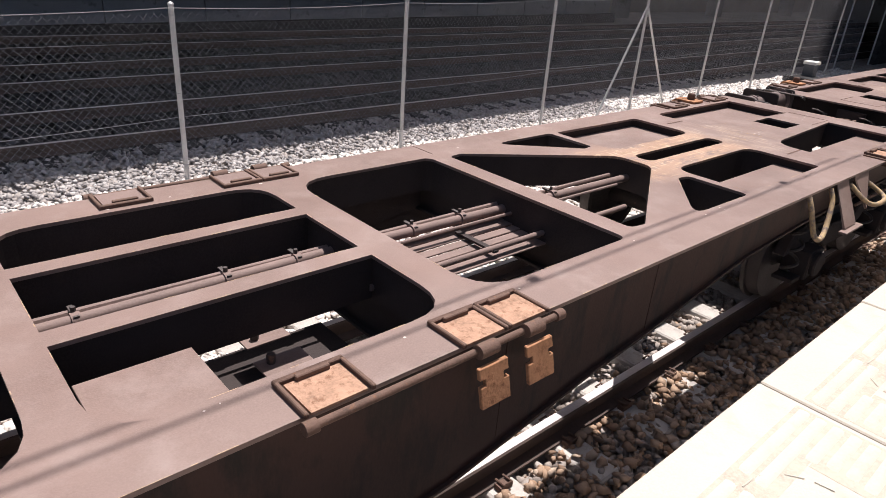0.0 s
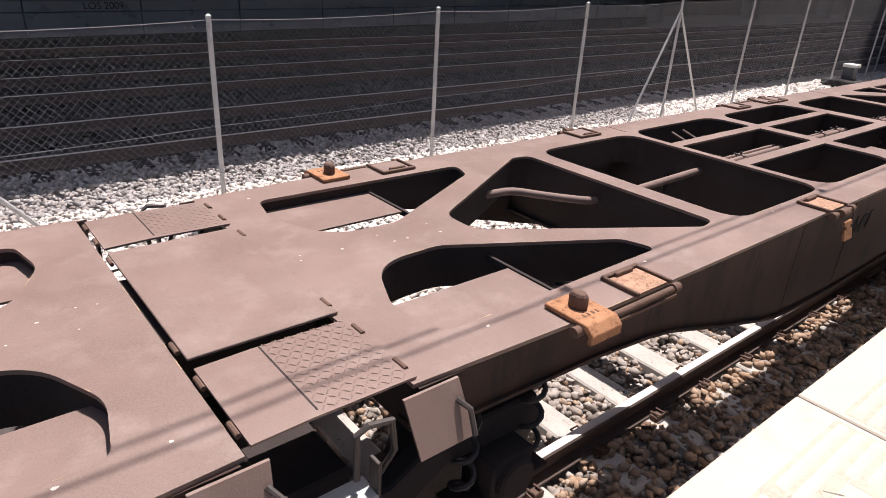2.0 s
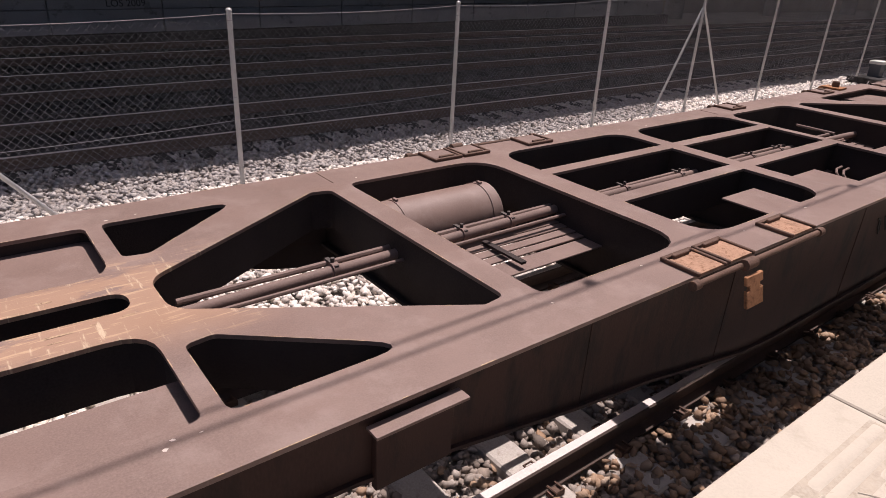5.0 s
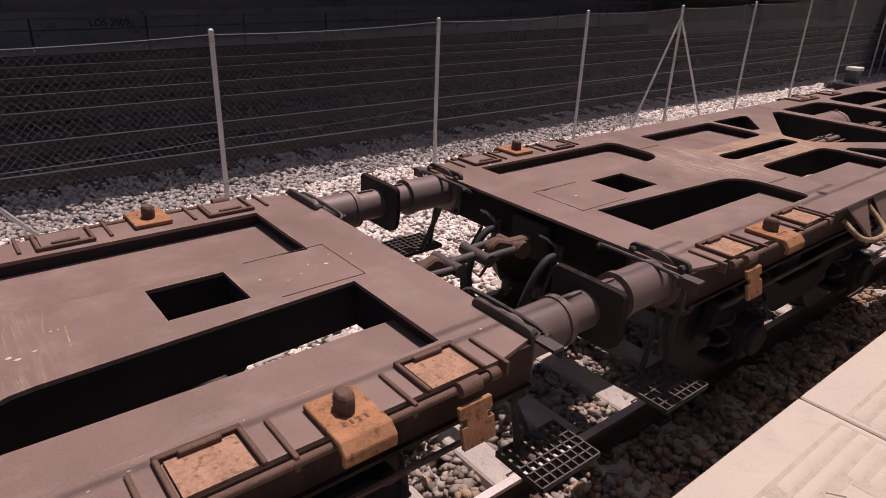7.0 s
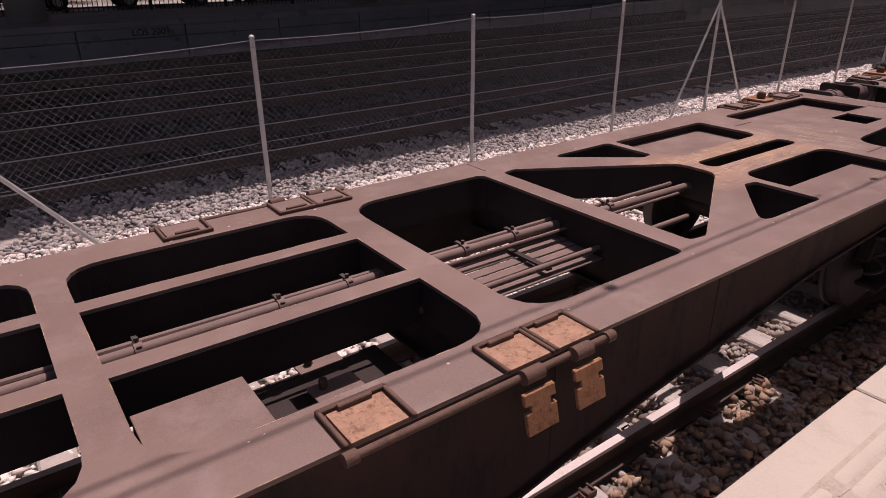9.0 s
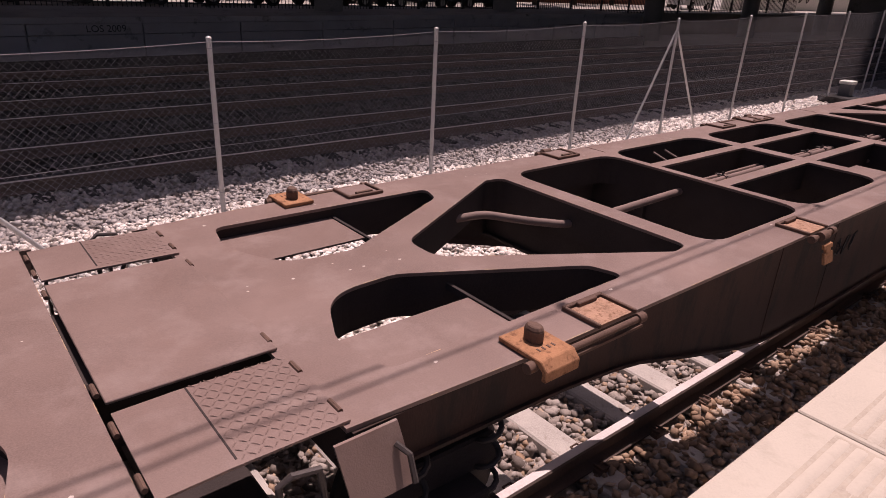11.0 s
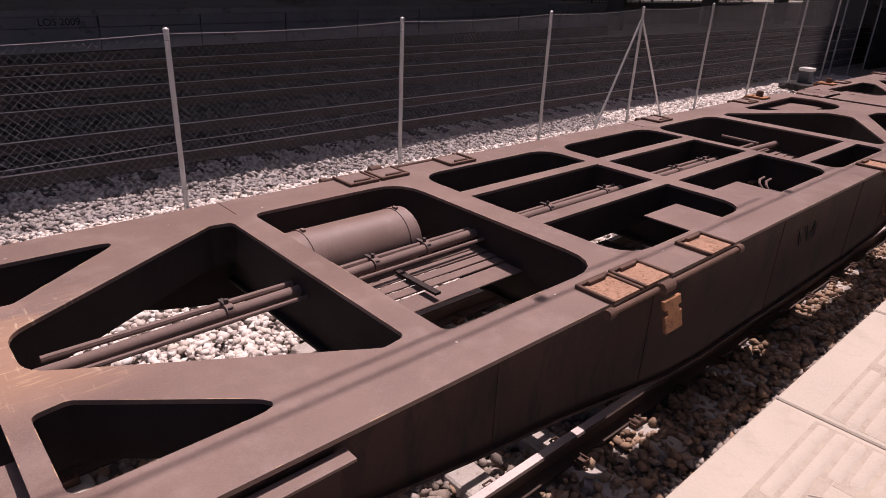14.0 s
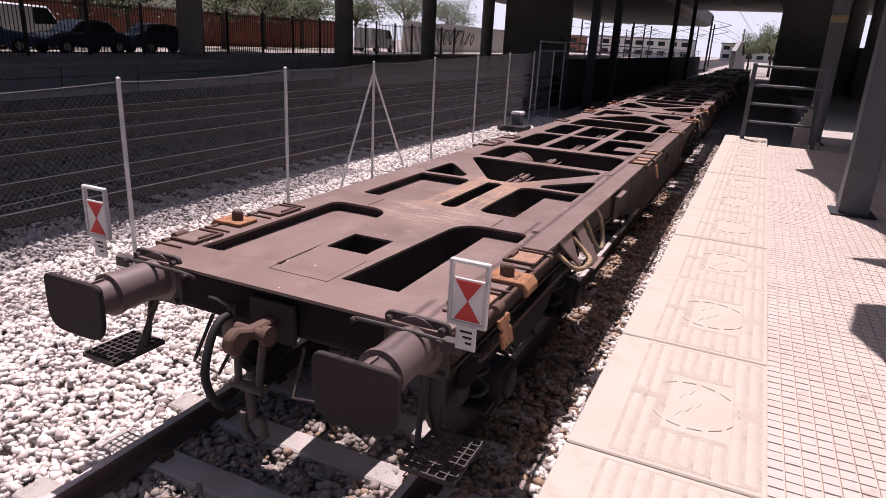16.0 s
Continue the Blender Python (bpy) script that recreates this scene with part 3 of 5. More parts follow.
for i in range(-1, 9):
    (p0, t0), (p1, t1) = post_at(i), post_at(i + 1)
    web = Shape()
    span = (p1 - p0).length
    d = (p1 - p0) / span
    lo0, hi0 = p0.z + 0.08, t0 - 0.075
    h = hi0 - lo0
    rise = (t1 - t0)
    pitch = 0.074
    n = int((span + h) / pitch)
    for sgn in (1, -1):
        for k in range(n + 1):
            u0 = -h + k * pitch
            a, b = max(0.0, u0), min(span, u0 + h)
            if b - a < 0.03:
                continue
            za, zb = (a - u0), (b - u0)
            if sgn < 0:
                za, zb = h - za, h - zb
            wob = 0.008 * math.sin(k * 1.7)
            P = p0 + d * a
            Q = p0 + d * b
            web.tube([(P.x, P.y + 0.035 + wob, lo0 + za + rise * a / span), (Q.x, Q.y + 0.035 - wob, lo0 + zb + rise * b / span)], 0.0012, 3)
    part("wire_mesh", web, WIRE, fence)
    for base, sag, r in ((1.0, 0.03, 0.0042), (0.5, 0.02, 0.003), (0.08, 0.02, 0.003)):
        pts = []
        for k in range(9):
            u = k / 8
            z0, z1 = p0.z + (t0 - 0.03 - p0.z) * base, p1.z + (t1 - 0.03 - p1.z) * base
            q = p0 + d * span * u
            pts.append((q.x, q.y + 0.03, z0 + (z1 - z0) * u - sag * 4 * u * (1 - u)))
        part("line_wire", Shape().tube(pts, r, 5), WIRE, fence)

cab = thing("trackside_cabinet", "small concrete trackside cabinet, sides darkened below a lit pale lid", "cabinet")
cab.location = (21.2, 4.75, BED)
# Body is coloured darker than the lid because only the lid catches sun.
part("body", Shape().box(-0.16, 0.16, -0.15, 0.15, 0, 0.55), GREYPAINT, cab, bevel=0.015)
part("lid", Shape().prism([(-0.19, -0.18), (0.19, -0.18), (0.19, 0.18), (-0.19, 0.18)], 0.55, 0.64), WHITE, cab, bevel=0.012)
part("plinth", Shape().box(-0.7, 0.1, -0.45, 0.45, -0.05, 0.22), EARTH_SHADE, cab, "dark low concrete plinth", bevel=0.02)

# ---------------------------------------------------------------- far platform, its wall and railing
FY = 18.0
far = thing("far_platform", "shaded grey concrete far platform with panel wall", "platform", kind="structure")
far.matrix_basis = pose(0, 0, 0, 0, -0.6, 0)
part("platform_body", Shape().box(-30, 29.8, FY + 0.12, 24, -0.4, 1.06), WALL, far)
part("coping", Shape().box(-30, 29.8, FY - 0.06, FY + 0.115, 0.95, 1.12), WALL, far, bevel=0.01)
for k in range(-9, 10):
    x = 2.72 + 2.93 * k
    if x + 2.9 < 29.9:
        part("upper_panel", Shape().box(x + 0.02, x + 2.91, FY, FY + 0.115, 0.66, 0.945), WALL, far, bevel=0.008)
        part("wall_panel", Shape().box(x + 0.02, x + 2.91, FY + 0.03, FY + 0.115, -0.2, 0.64), WALL, far, bevel=0.008)
# Footing strip in the same colour darkened for shade.
part("dark_footing", Shape().box(-30, 29.8, FY - 0.3, FY + 0.03, -0.4, 0.02), EARTH_SHADE, far)
cu = bpy.data.curves.new("wall_writing", "FONT")
cu.body, cu.size, cu.extrude = "LOS 2009", 0.26, 0.002
tob = bpy.data.objects.new("wall_writing", cu)
scene.collection.objects.link(tob)
tme = bpy.data.meshes.new_from_object(tob.evaluated_get(bpy.context.evaluated_depsgraph_get()))
bpy.data.objects.remove(tob)
tme.materials.clear()
txt = part("wall_writing", tme, BLACK, far, "black hand-painted letters and numbers")
txt.matrix_basis = pose(4.15, FY - 0.003, 0.72, 90, 0, 0)


def bar_fence(name, x0, x1, y, z, height, gap, label):
    t = thing(name, label, "railing")
    for h in (0.12, height - 0.15):
        part("rail", Shape().box(x0, x1, y - 0.02, y + 0.02, z + h, z + h + 0.04), IRON, t)
    n = int((x1 - x0) / gap)
    bar_me = Shape().box(-0.011, 0.011, -0.011, 0.011, 0, height).mesh("bar")
    bar_me.materials.append(IRON)
    for k in range(n + 1):
        o = new("bar", bar_me)
        o.parent = t
        o.location = (x0 + k * gap, y, z)
    for k in range(int((x1 - x0) / 2.6) + 1):
        part("post", Shape().box(x0 + 2.6 * k - 0.05, x0 + 2.6 * k + 0.05, y - 0.05, y + 0.05, z, z + height + 0.1), IRON, t, bevel=0.006)
    return t


bar_fence("iron_railing", -2.0, 40.0, 22.3, 1.2, 2.1, 0.15, "dark iron bar railing along the far platform")
bar_fence("iron_railing", 41.0, 56.0, 22.3, 1.3, 2.1, 0.2, "dark iron bar railing along the street")

# ---------------------------------------------------------------- viaduct overhead
via = thing("viaduct", "grey concrete road viaduct on round columns", "viaduct", kind="structure")
part("deck_slab", Shape().prism([(7.35, 7.2), (8.2, 6.9), (27.2, 6.9), (28, 7.2), (28, 8.1), (7.35, 8.1)], -70, 130, "x"), VIADUCT, via)
part("parapet", Shape().box(-70, 130, 7.35, 7.6, 8.1, 9.0), VIADUCT, via)
part("cross_slab", Shape().box(25.0, 96, -30, 7.34, 7.8, 9.0), VIADUCT, via)
for x in (2.0, 13.6, 23.2, 35.5, 47.0, 59.0, 76.0):
    col = part("column", Shape().tube([(x, 21.3, -0.3), (x, 21.3, 6.2), (x, 21.3, 6.9)], [0.55, 0.55, 1.0], 24), VIADUCT, via, smooth=True)
for x in (34, 50, 66, 82):
    part("column", Shape().tube([(x, -8.5, -0.3), (x, -8.5, 7.1), (x, -8.5, 7.8)], [0.7, 0.7, 1.1], 24), VIADUCT, via, smooth=True)
part("pier", Shape().box(60, 61, 13.9, 20.0, -0.3, 6.9), VIADUCT, via, bevel=0.02)
for x in (31.5, 36.5, 60, 74):
    part("steel_column", Shape().box(x - 0.17, x + 0.17, 4.75, 5.1, -0.3, 7.8), IRON, via, "dark steel column")


# ---------------------------------------------------------------- wagons
DECK = 1.155
HALF = 1.19


def mirrored(loop):
    return [(x, -y) for x, y in loop]


def deck_holes(half):
    """Openings of one half-wagon's deck; x runs from the joint's container pins to the outer end."""
    h = []
    x_slot = rounded([(0.97, -0.90), (0.90, -0.70), (-0.08, -0.20), (-0.50, -0.22), (-0.68, -0.62), (-0.62, -0.93)], [0.06, 0.12, 0.24, 0.32, 0.26, 0.08], 8)
    h += [x_slot, mirrored(x_slot)]
    h.append(rounded([(0.25, -0.14), (1.52, -0.86), (1.68, -0.84), (1.68, 0.82), (1.52, 0.84), (0.25, 0.14)], [0.16, 0.08, 0.08, 0.08, 0.08, 0.16]))
    if half == "a":
        h.append(rounded([(1.85, -0.92), (3.12, -0.92), (3.12, 0.88), (1.85, 0.88)], 0.2))
    else:
        h.append(rounded([(1.85, -0.57), (3.10, -0.57), (3.10, 0.88), (1.85, 0.88)], [0.0, 0.0, 0.2, 0.2]))
        h.append(rounded([(1.85, -0.94), (3.10, -0.94), (3.10, -0.69), (1.85, -0.69)], [0.14, 0.14, 0.0, 0.03]))
    for x0, x1 in ((3.20, 4.66), (4.82, 6.29)):
        h.append(rounded([(x0, -0.92), (x1, -0.92), (x1, -0.29), (x0, -0.29)], [0.24, 0.24, 0.0, 0.0]))
        h.append(rounded([(x0, -0.17), (x1, -0.17), (x1, 0.36), (x0, 0.36)], 0.0))
        h.append(rounded([(x0, 0.47), (x1, 0.47), (x1, 0.93), (x0, 0.93)], [0.0, 0.0, 0.24, 0.24]))
    h.append(rounded([(6.50, -0.90), (7.66, -0.90), (7.66, 0.88), (6.50, 0.88)], [0.26, 0.06, 0.08, 0.26]))
    h.append(rounded([(7.82, -0.82), (7.95, -0.84), (9.10, -0.16), (9.10, 0.16), (7.95, 0.84), (7.82, 0.82)], [0.05, 0.05, 0.16, 0.16, 0.05, 0.05]))
    tri = rounded([(8.40, -0.92), (9.14, -0.93), (9.14, -0.46), (9.02, -0.44)], [0.06, 0.05, 0.04, 0.06])
    h += [tri, mirrored(tri)]
    slot = rounded([(9.22, -0.92), (10.49, -0.92), (10.49, -0.29), (9.22, -0.29)], [0.05, 0.05, 0.14, 0.16])
    h += [slot, mirrored(slot)]
    h.append(rounded([(9.22, -0.075), (10.49, -0.075), (10.49, 0.10), (9.22, 0.10)], 0.086, 6))
    outer = rounded([(10.92, -0.93), (12.57, -0.93), (12.57, -0.24), (10.92, -0.34)], [0.1, 0.0, 0.0, 0.26])
    h += [outer, mirrored(outer)]
    h.append([(11.70, -0.12), (12.08, -0.12), (12.08, 0.22), (11.70, 0.22)])
    return h


def grown(loop, d):
    """The outline pushed out from its middle by about d."""
    cx = sum(p[0] for p in loop) / len(loop)
    cy = sum(p[1] for p in loop) / len(loop)
    wx = max(abs(p[0] - cx) for p in loop)
    wy = max(abs(p[1] - cy) for p in loop)
    return [(cx + (x - cx) * (1 + d / wx), cy + (y - cy) * (1 + d / wy)) for x, y in loop]


def flip(loop, s):
    return [(x * s, y) for x, y in loop]


def pocket_frame(S, x, side, w=0.29):
    """A raised frame round a container foot's seat."""
    y0, y1 = side * 0.99, side * 1.21
    for a, c, e, g in ((x - w / 2, x - w / 2 + 0.018, y0, y1), (x + w / 2 - 0.018, x + w / 2, y0, y1), (x - w / 2, x + w / 2, y0 - side * 0.012, y0 + side * 0.012)):
        S.box(a, c, min(e, g), max(e, g), DECK + 0.001, DECK + 0.024)
    S.box(x - 0.07, x + 0.07, y0 + side * 0.012, y0 + side * 0.035, DECK + 0.001, DECK + 0.034)


def wheel(parent, x, y, side):
    w = Shape()
    prof = [(0.02, 0.10), (0.06, 0.14), (0.09, 0.36), (0.0, 0.40), (0.0, 0.46), (0.03, 0.46), (0.035, 0.43), (0.135, 0.42), (0.135, 0.37), (0.10, 0.14), (0.14, 0.10)]
    n = 28
    v, f = [], []
    for i in range(n):
        a = 2 * math.pi * i / n
        for o, r in prof:
            v.append((x + r * math.cos(a), y + side * o, 0.43 + r * math.sin(a)))
    m = len(prof)
    for i in range(n):
        for j in range(m - 1):
            f.append((i * m + j, i * m + j + 1, ((i + 1) % n) * m + j + 1, ((i + 1) % n) * m + j))
    w.add(v, f)
    w.cyl((x, y + side * 0.02, 0.43), (x, y + side * 0.3, 0.43), 0.10, 14)
    return part("wheel", w, STEEL, parent, smooth=True)


def bogie(parent, x):
    """Two axles in a cast frame with coil springs, under the deck."""
    fr = Shape()
    for side in (-1, 1):
        y = side * 1.02
        fr.prism([(x - 1.25, 0.52), (x - 1.15, 0.72), (x - 0.55, 0.74), (x - 0.3, 0.60), (x + 0.3, 0.60), (x + 0.55, 0.74), (x + 1.15, 0.72), (x + 1.25, 0.52),
                  (x + 0.6, 0.56), (x + 0.3, 0.38), (x - 0.3, 0.38), (x - 0.6, 0.56)], y - 0.05, y + 0.05, "y")
    fr.box(x - 0.16, x + 0.16, -0.98, 0.98, 0.42, 0.72)
    fr.cyl((x, 0, 0.7), (x, 0, 0.84), 0.22, 20)
    bg = part("bogie", fr, UNDER_SHADE, parent, "dark cast steel bogie with coil springs", bevel=0.012)
    for ax in (-0.9, 0.9):
        part("axle", Shape().cyl((x + ax, -1.0, 0.43), (x + ax, 1.0, 0.43), 0.085, 14), STEEL, bg, smooth=True)
        for side in (-1, 1):
            wheel(bg, x + ax, side * 0.80, side)
            y = side * 1.08
            part("axle_box", Shape().box(x + ax - 0.13, x + ax + 0.13, y - 0.12, y + 0.10, 0.30, 0.55).cyl((x + ax, y, 0.43), (x + ax, y + side * 0.16, 0.43), 0.11, 14), UNDER_SHADE, bg, bevel=0.012)
            for dx in (-0.21, 0.21):
                pts = [(x + ax + dx + 0.055 * math.cos(a), y + 0.055 * math.sin(a), 0.34 + 0.030 * a / 1.0 / 1.25) for a in [k * 0.6 for k in range(int(4.4 * 6.283 / 0.6))]]
                part("coil_spring", Shape().tube(pts, 0.014, 6), STEEL, bg, smooth=True)
                part("spring_seat", Shape().box(x + ax + dx - 0.085, x + ax + dx + 0.085, y - 0.085, y + 0.085, 0.30, 0.335), UNDER_SHADE, bg, bevel=0.006)
        for side in (-1, 1):
            part("brake_shoe", Shape().prism([(x + ax + 0.47, 0.3), (x + ax + 0.54, 0.3), (x + ax + 0.54, 0.56), (x + ax + 0.47, 0.56)] if ax < 0 else [(x + ax - 0.54, 0.3), (x + ax - 0.47, 0.3), (x + ax - 0.47, 0.56), (x + ax - 0.54, 0.56)],
                                            side * 0.82, side * 0.92, "y"), RUST_DARK, bg, bevel=0.01)
    return bg


def pin_seat(parent, x, side, s):
    """A container pin on its folding rusty plate."""
    y = side * 1.1295
    base = Shape()
    prof = [(side * 1.02, DECK + 0.004), (side * 1.25, DECK + 0.004), (side * 1.285, DECK - 0.02), (side * 1.285, DECK - 0.06), (side * 1.31, DECK - 0.06),
            (side * 1.312, DECK - 0.01), (side * 1.275, DECK + 0.028), (side * 1.02, DECK + 0.028)]
    base.prism([(a, c) for a, c in prof], x - 0.105, x + 0.105, "x")
    pl = part("pin_plate", base, RUST, parent, "orange rusty folding pin plate", bevel=0.004)
    pin = Shape()
    for z0, z1, a0, a1 in ((0.0, 0.058, 0.044, 0.044), (0.058, 0.076, 0.044, 0.032)):
        q = [(math.cos(k * math.pi / 4 + 0.39), math.sin(k * math.pi / 4 + 0.39)) for k in range(8)]
        v = [(x + c * a0 * 0.85, y + d * a0 * 1.15, DECK + 0.028 + z0) for c, d in q] + [(x + c * a1 * 0.85, y + d * a1 * 1.15, DECK + 0.028 + z1) for c, d in q]
        pin.add(v, [tuple(range(7, -1, -1)), tuple(range(8, 16))] + [(k, (k + 1) % 8, (k + 1) % 8 + 8, k + 8) for k in range(8)])
    part("pin", pin, RUST_DARK, pl, "dark worn steel container pin", bevel=0.004)
    for k in range(4):
        part("stamped_mark", Shape().box(x - 0.05 + 0.03 * k, x - 0.04 + 0.03 * k, side * 1.205 - 0.012, side * 1.205 + 0.012, DECK + 0.028, DECK + 0.030), RUST_DARK, pl)
    return pl


def flap(parent, x, side, w=0.18, drop=0.24):
    """A rusty plate hung on the hinge tube, with notches in its edge."""
    y = side * 1.265
    pts = [(x - w / 2, DECK - 0.05), (x + w / 2, DECK - 0.05), (x + w / 2, DECK - drop * 0.45), (x + w / 2 - 0.03, DECK - drop * 0.45), (x + w / 2 - 0.03, DECK - drop * 0.58),
           (x + w / 2, DECK - drop * 0.58), (x + w / 2, DECK - drop), (x - w / 2, DECK - drop), (x - w / 2, DECK - drop * 0.58), (x - w / 2 + 0.03, DECK - drop * 0.58),
           (x - w / 2 + 0.03, DECK - drop * 0.45), (x - w / 2, DECK - drop * 0.45)]
    fl = Shape()
    n = len(pts)
    lean = side * 0.25
    v = [(a, y + lean * (DECK - c), c) for a, c in pts] + [(a, y + side * 0.02 + lean * (DECK - c), c) for a, c in pts]
    fl.add(v, [tuple(range(n)), tuple(range(2 * n - 1, n - 1, -1))] + [(i, (i + 1) % n, (i + 1) % n + n, i + n) for i in range(n)])
    f = part("flap", fl, RUST, parent, "hanging rusty notched container flap", bevel=0.003)
    part("hinge_eye", Shape().cyl((x - 0.05, side * 1.25, DECK - 0.005), (x + 0.05, side * 1.25, DECK - 0.005), 0.032, 12), RUST_DARK, f, smooth=True)
    return f


def buffer_unit(parent, s, side):
    """A buffer: flange on the headstock, housing, plunger, and a wide head."""
    x0, y, z = 12.90, side * 0.96, 1.03
    sh = lambda x: x * s
    cas = Shape().tube([(sh(x0), y, z), (sh(x0 + 0.03), y, z), (sh(x0 + 0.031), y, z), (sh(x0 + 0.10), y, z), (sh(x0 + 0.36), y, z), (sh(x0 + 0.361), y, z), (sh(x0 + 0.40), y, z), (sh(x0 + 0.401), y, z)],
                       [0.17, 0.17, 0.125, 0.125, 0.125, 0.135, 0.135, 0.10], 24)
    b = part("buffer", cas, BUFFER, parent, "grey brown side buffer with a wide plate head", smooth=True)
    part("plunger", Shape().tube([(sh(x0 + 0.38), y, z), (sh(x0 + 0.60), y, z)], [0.103, 0.103], 24), BUFFER, b, smooth=True)
    w, h = 0.235, 0.175
    face = rounded([(y - w, z - h), (y + w, z - h), (y + w, z + h), (y - w, z + h)], [0.14, 0.14, 0.05, 0.05])
    part("buffer_head", Shape().prism(face, sh(x0 + 0.60), sh(x0 + 0.635), "x"), UNDER_SHADE, b, "dark greasy steel buffer head", bevel=0.006)
    fl = rounded([(y - 0.2, z - 0.17), (y + 0.2, z - 0.17), (y + 0.2, z + 0.17), (y - 0.2, z + 0.17)], 0.05)
    part("flange", Shape().prism(fl, sh(x0 - 0.005), sh(x0 + 0.022), "x"), STEEL, b, bevel=0.004)
    for a in (-0.16, 0.16):
        for c in (-0.13, 0.13):
            part("bolt", Shape().cyl((sh(x0 + 0.02), y + a, z + c), (sh(x0 + 0.055), y + a, z + c), 0.02, 6), STEEL, b)
    part("weld_bar", Shape().box(min(sh(x0 + 0.42), sh(x0 + 0.56)), max(sh(x0 + 0.42), sh(x0 + 0.56)), y - 0.006, y + 0.006, z + 0.10, z + 0.115), BUFFER, b)


def coupling(parent, s, hung):
    """Draw hook with a screw coupling, reaching across or folded down."""
    X = lambda x: x * s
    z = 1.0
    hook = Shape()
    arc = [(12.95, 0.98), (13.16, 0.99), (13.27, 1.03), (13.335, 0.985), (13.335, 0.90), (13.26, 0.865), (13.20, 0.90), (13.195, 0.93), (13.10, 0.91), (12.95, 0.91)]
    hook.prism([(X(a), c) for a, c in rounded(arc, [0, 0.05, 0.06, 0.06, 0.06, 0.05, 0.02, 0.02, 0.05, 0], 4)], -0.04, 0.04, "y")
    hk = part("draw_hook", hook, RUST_DARK, parent, "rusty forged draw hook", bevel=0.014)
    part("draw_plate", Shape().box(min(X(12.92), X(12.955)), max(X(12.92), X(12.955)), -0.17, 0.17, 0.82, 1.08), UNDER_SHADE, hk, bevel=0.008)
    part("hook_pin", Shape().cyl((X(13.12), -0.12, 0.95), (X(13.12), 0.12, 0.95), 0.036, 12).cyl((X(13.12), -0.13, 0.95), (X(13.12), -0.09, 0.95), 0.06, 12), RUST_DARK, hk, smooth=True)
    ch = Shape()
    if hung:
        for y in (-0.085, 0.085):
            ch.tube([(X(13.12), y, 0.95), (X(13.16), y, 0.78), (X(13.17), y * 0.9, 0.62)], 0.024, 10)
        ch.cyl((X(13.17), -0.12, 0.62), (X(13.17), 0.12, 0.62), 0.034, 12)
        ch.tube([(X(13.17), 0, 0.62), (X(13.15), 0, 0.40)], 0.03, 10)
        ch.tube([(X(13.15), -0.07, 0.42), (X(13.13), -0.075, 0.28), (X(13.13), 0, 0.22), (X(13.13), 0.075, 0.28), (X(13.15), 0.07, 0.42)], 0.022, 10)
    else:
        for y in (-0.085, 0.085):
            ch.tube([(X(13.12), y, 0.95), (X(13.30), y, 0.955), (X(13.42), y, 0.95)], 0.028, 10)
        ch.cyl((X(13.42), -0.13, 0.95), (X(13.42), 0.13, 0.95), 0.042, 12)
        ch.tube([(X(13.40), 0, 0.95), (X(13.66), 0, 0.945)], 0.03, 10)
        ch.cyl((X(13.66), -0.13, 0.945), (X(13.66), 0.13, 0.945), 0.042, 12)
        ch.tube([(X(13.66), -0.085, 0.945), (X(13.85), -0.08, 0.95), (X(13.90), 0, 0.96), (X(13.85), 0.08, 0.95), (X(13.66), 0.085, 0.945)], 0.026, 10)
        ch.tube([(X(13.54), 0.0, 0.93), (X(13.54), -0.03, 0.72), (X(13.54), -0.05, 0.60)], [0.018, 0.02, 0.036], 8)
    part("screw_link", ch, STEEL, hk, "dark greasy screw coupling", smooth=True)
    for y, low in ((0.30, 0.42),) if hung else ((0.30, 0.42), (-0.28, 0.48)):
        hs = [(X(12.93), y, 0.93), (X(13.06), y, 0.93), (X(13.16), y * 0.98, 0.83), (X(13.24), y * 0.9, 0.62), (X(13.18), y * 0.75, low), (X(13.06), y * 0.6, low + 0.01), (X(12.98), y * 0.5, low + 0.10)]
        h = part("brake_hose", Shape().tube(flowing(hs), 0.026, 10), RUBBER, parent, "black rubber brake hose", smooth=True)
        part("hose_cock", Shape().cyl((X(12.96), y, 0.90), (X(12.96), y, 0.99), 0.03, 10).tube([(X(12.98), y, 0.99), (X(12.98), y + 0.09, 1.02), (X(12.98), y + 0.16, 1.02)], 0.012, 6), STEEL, h)
        part("hose_head", Shape().cyl((X(12.98), y * 0.5, low + 0.06), (X(12.98), y * 0.5, low + 0.18), 0.033, 10), STEEL, h)


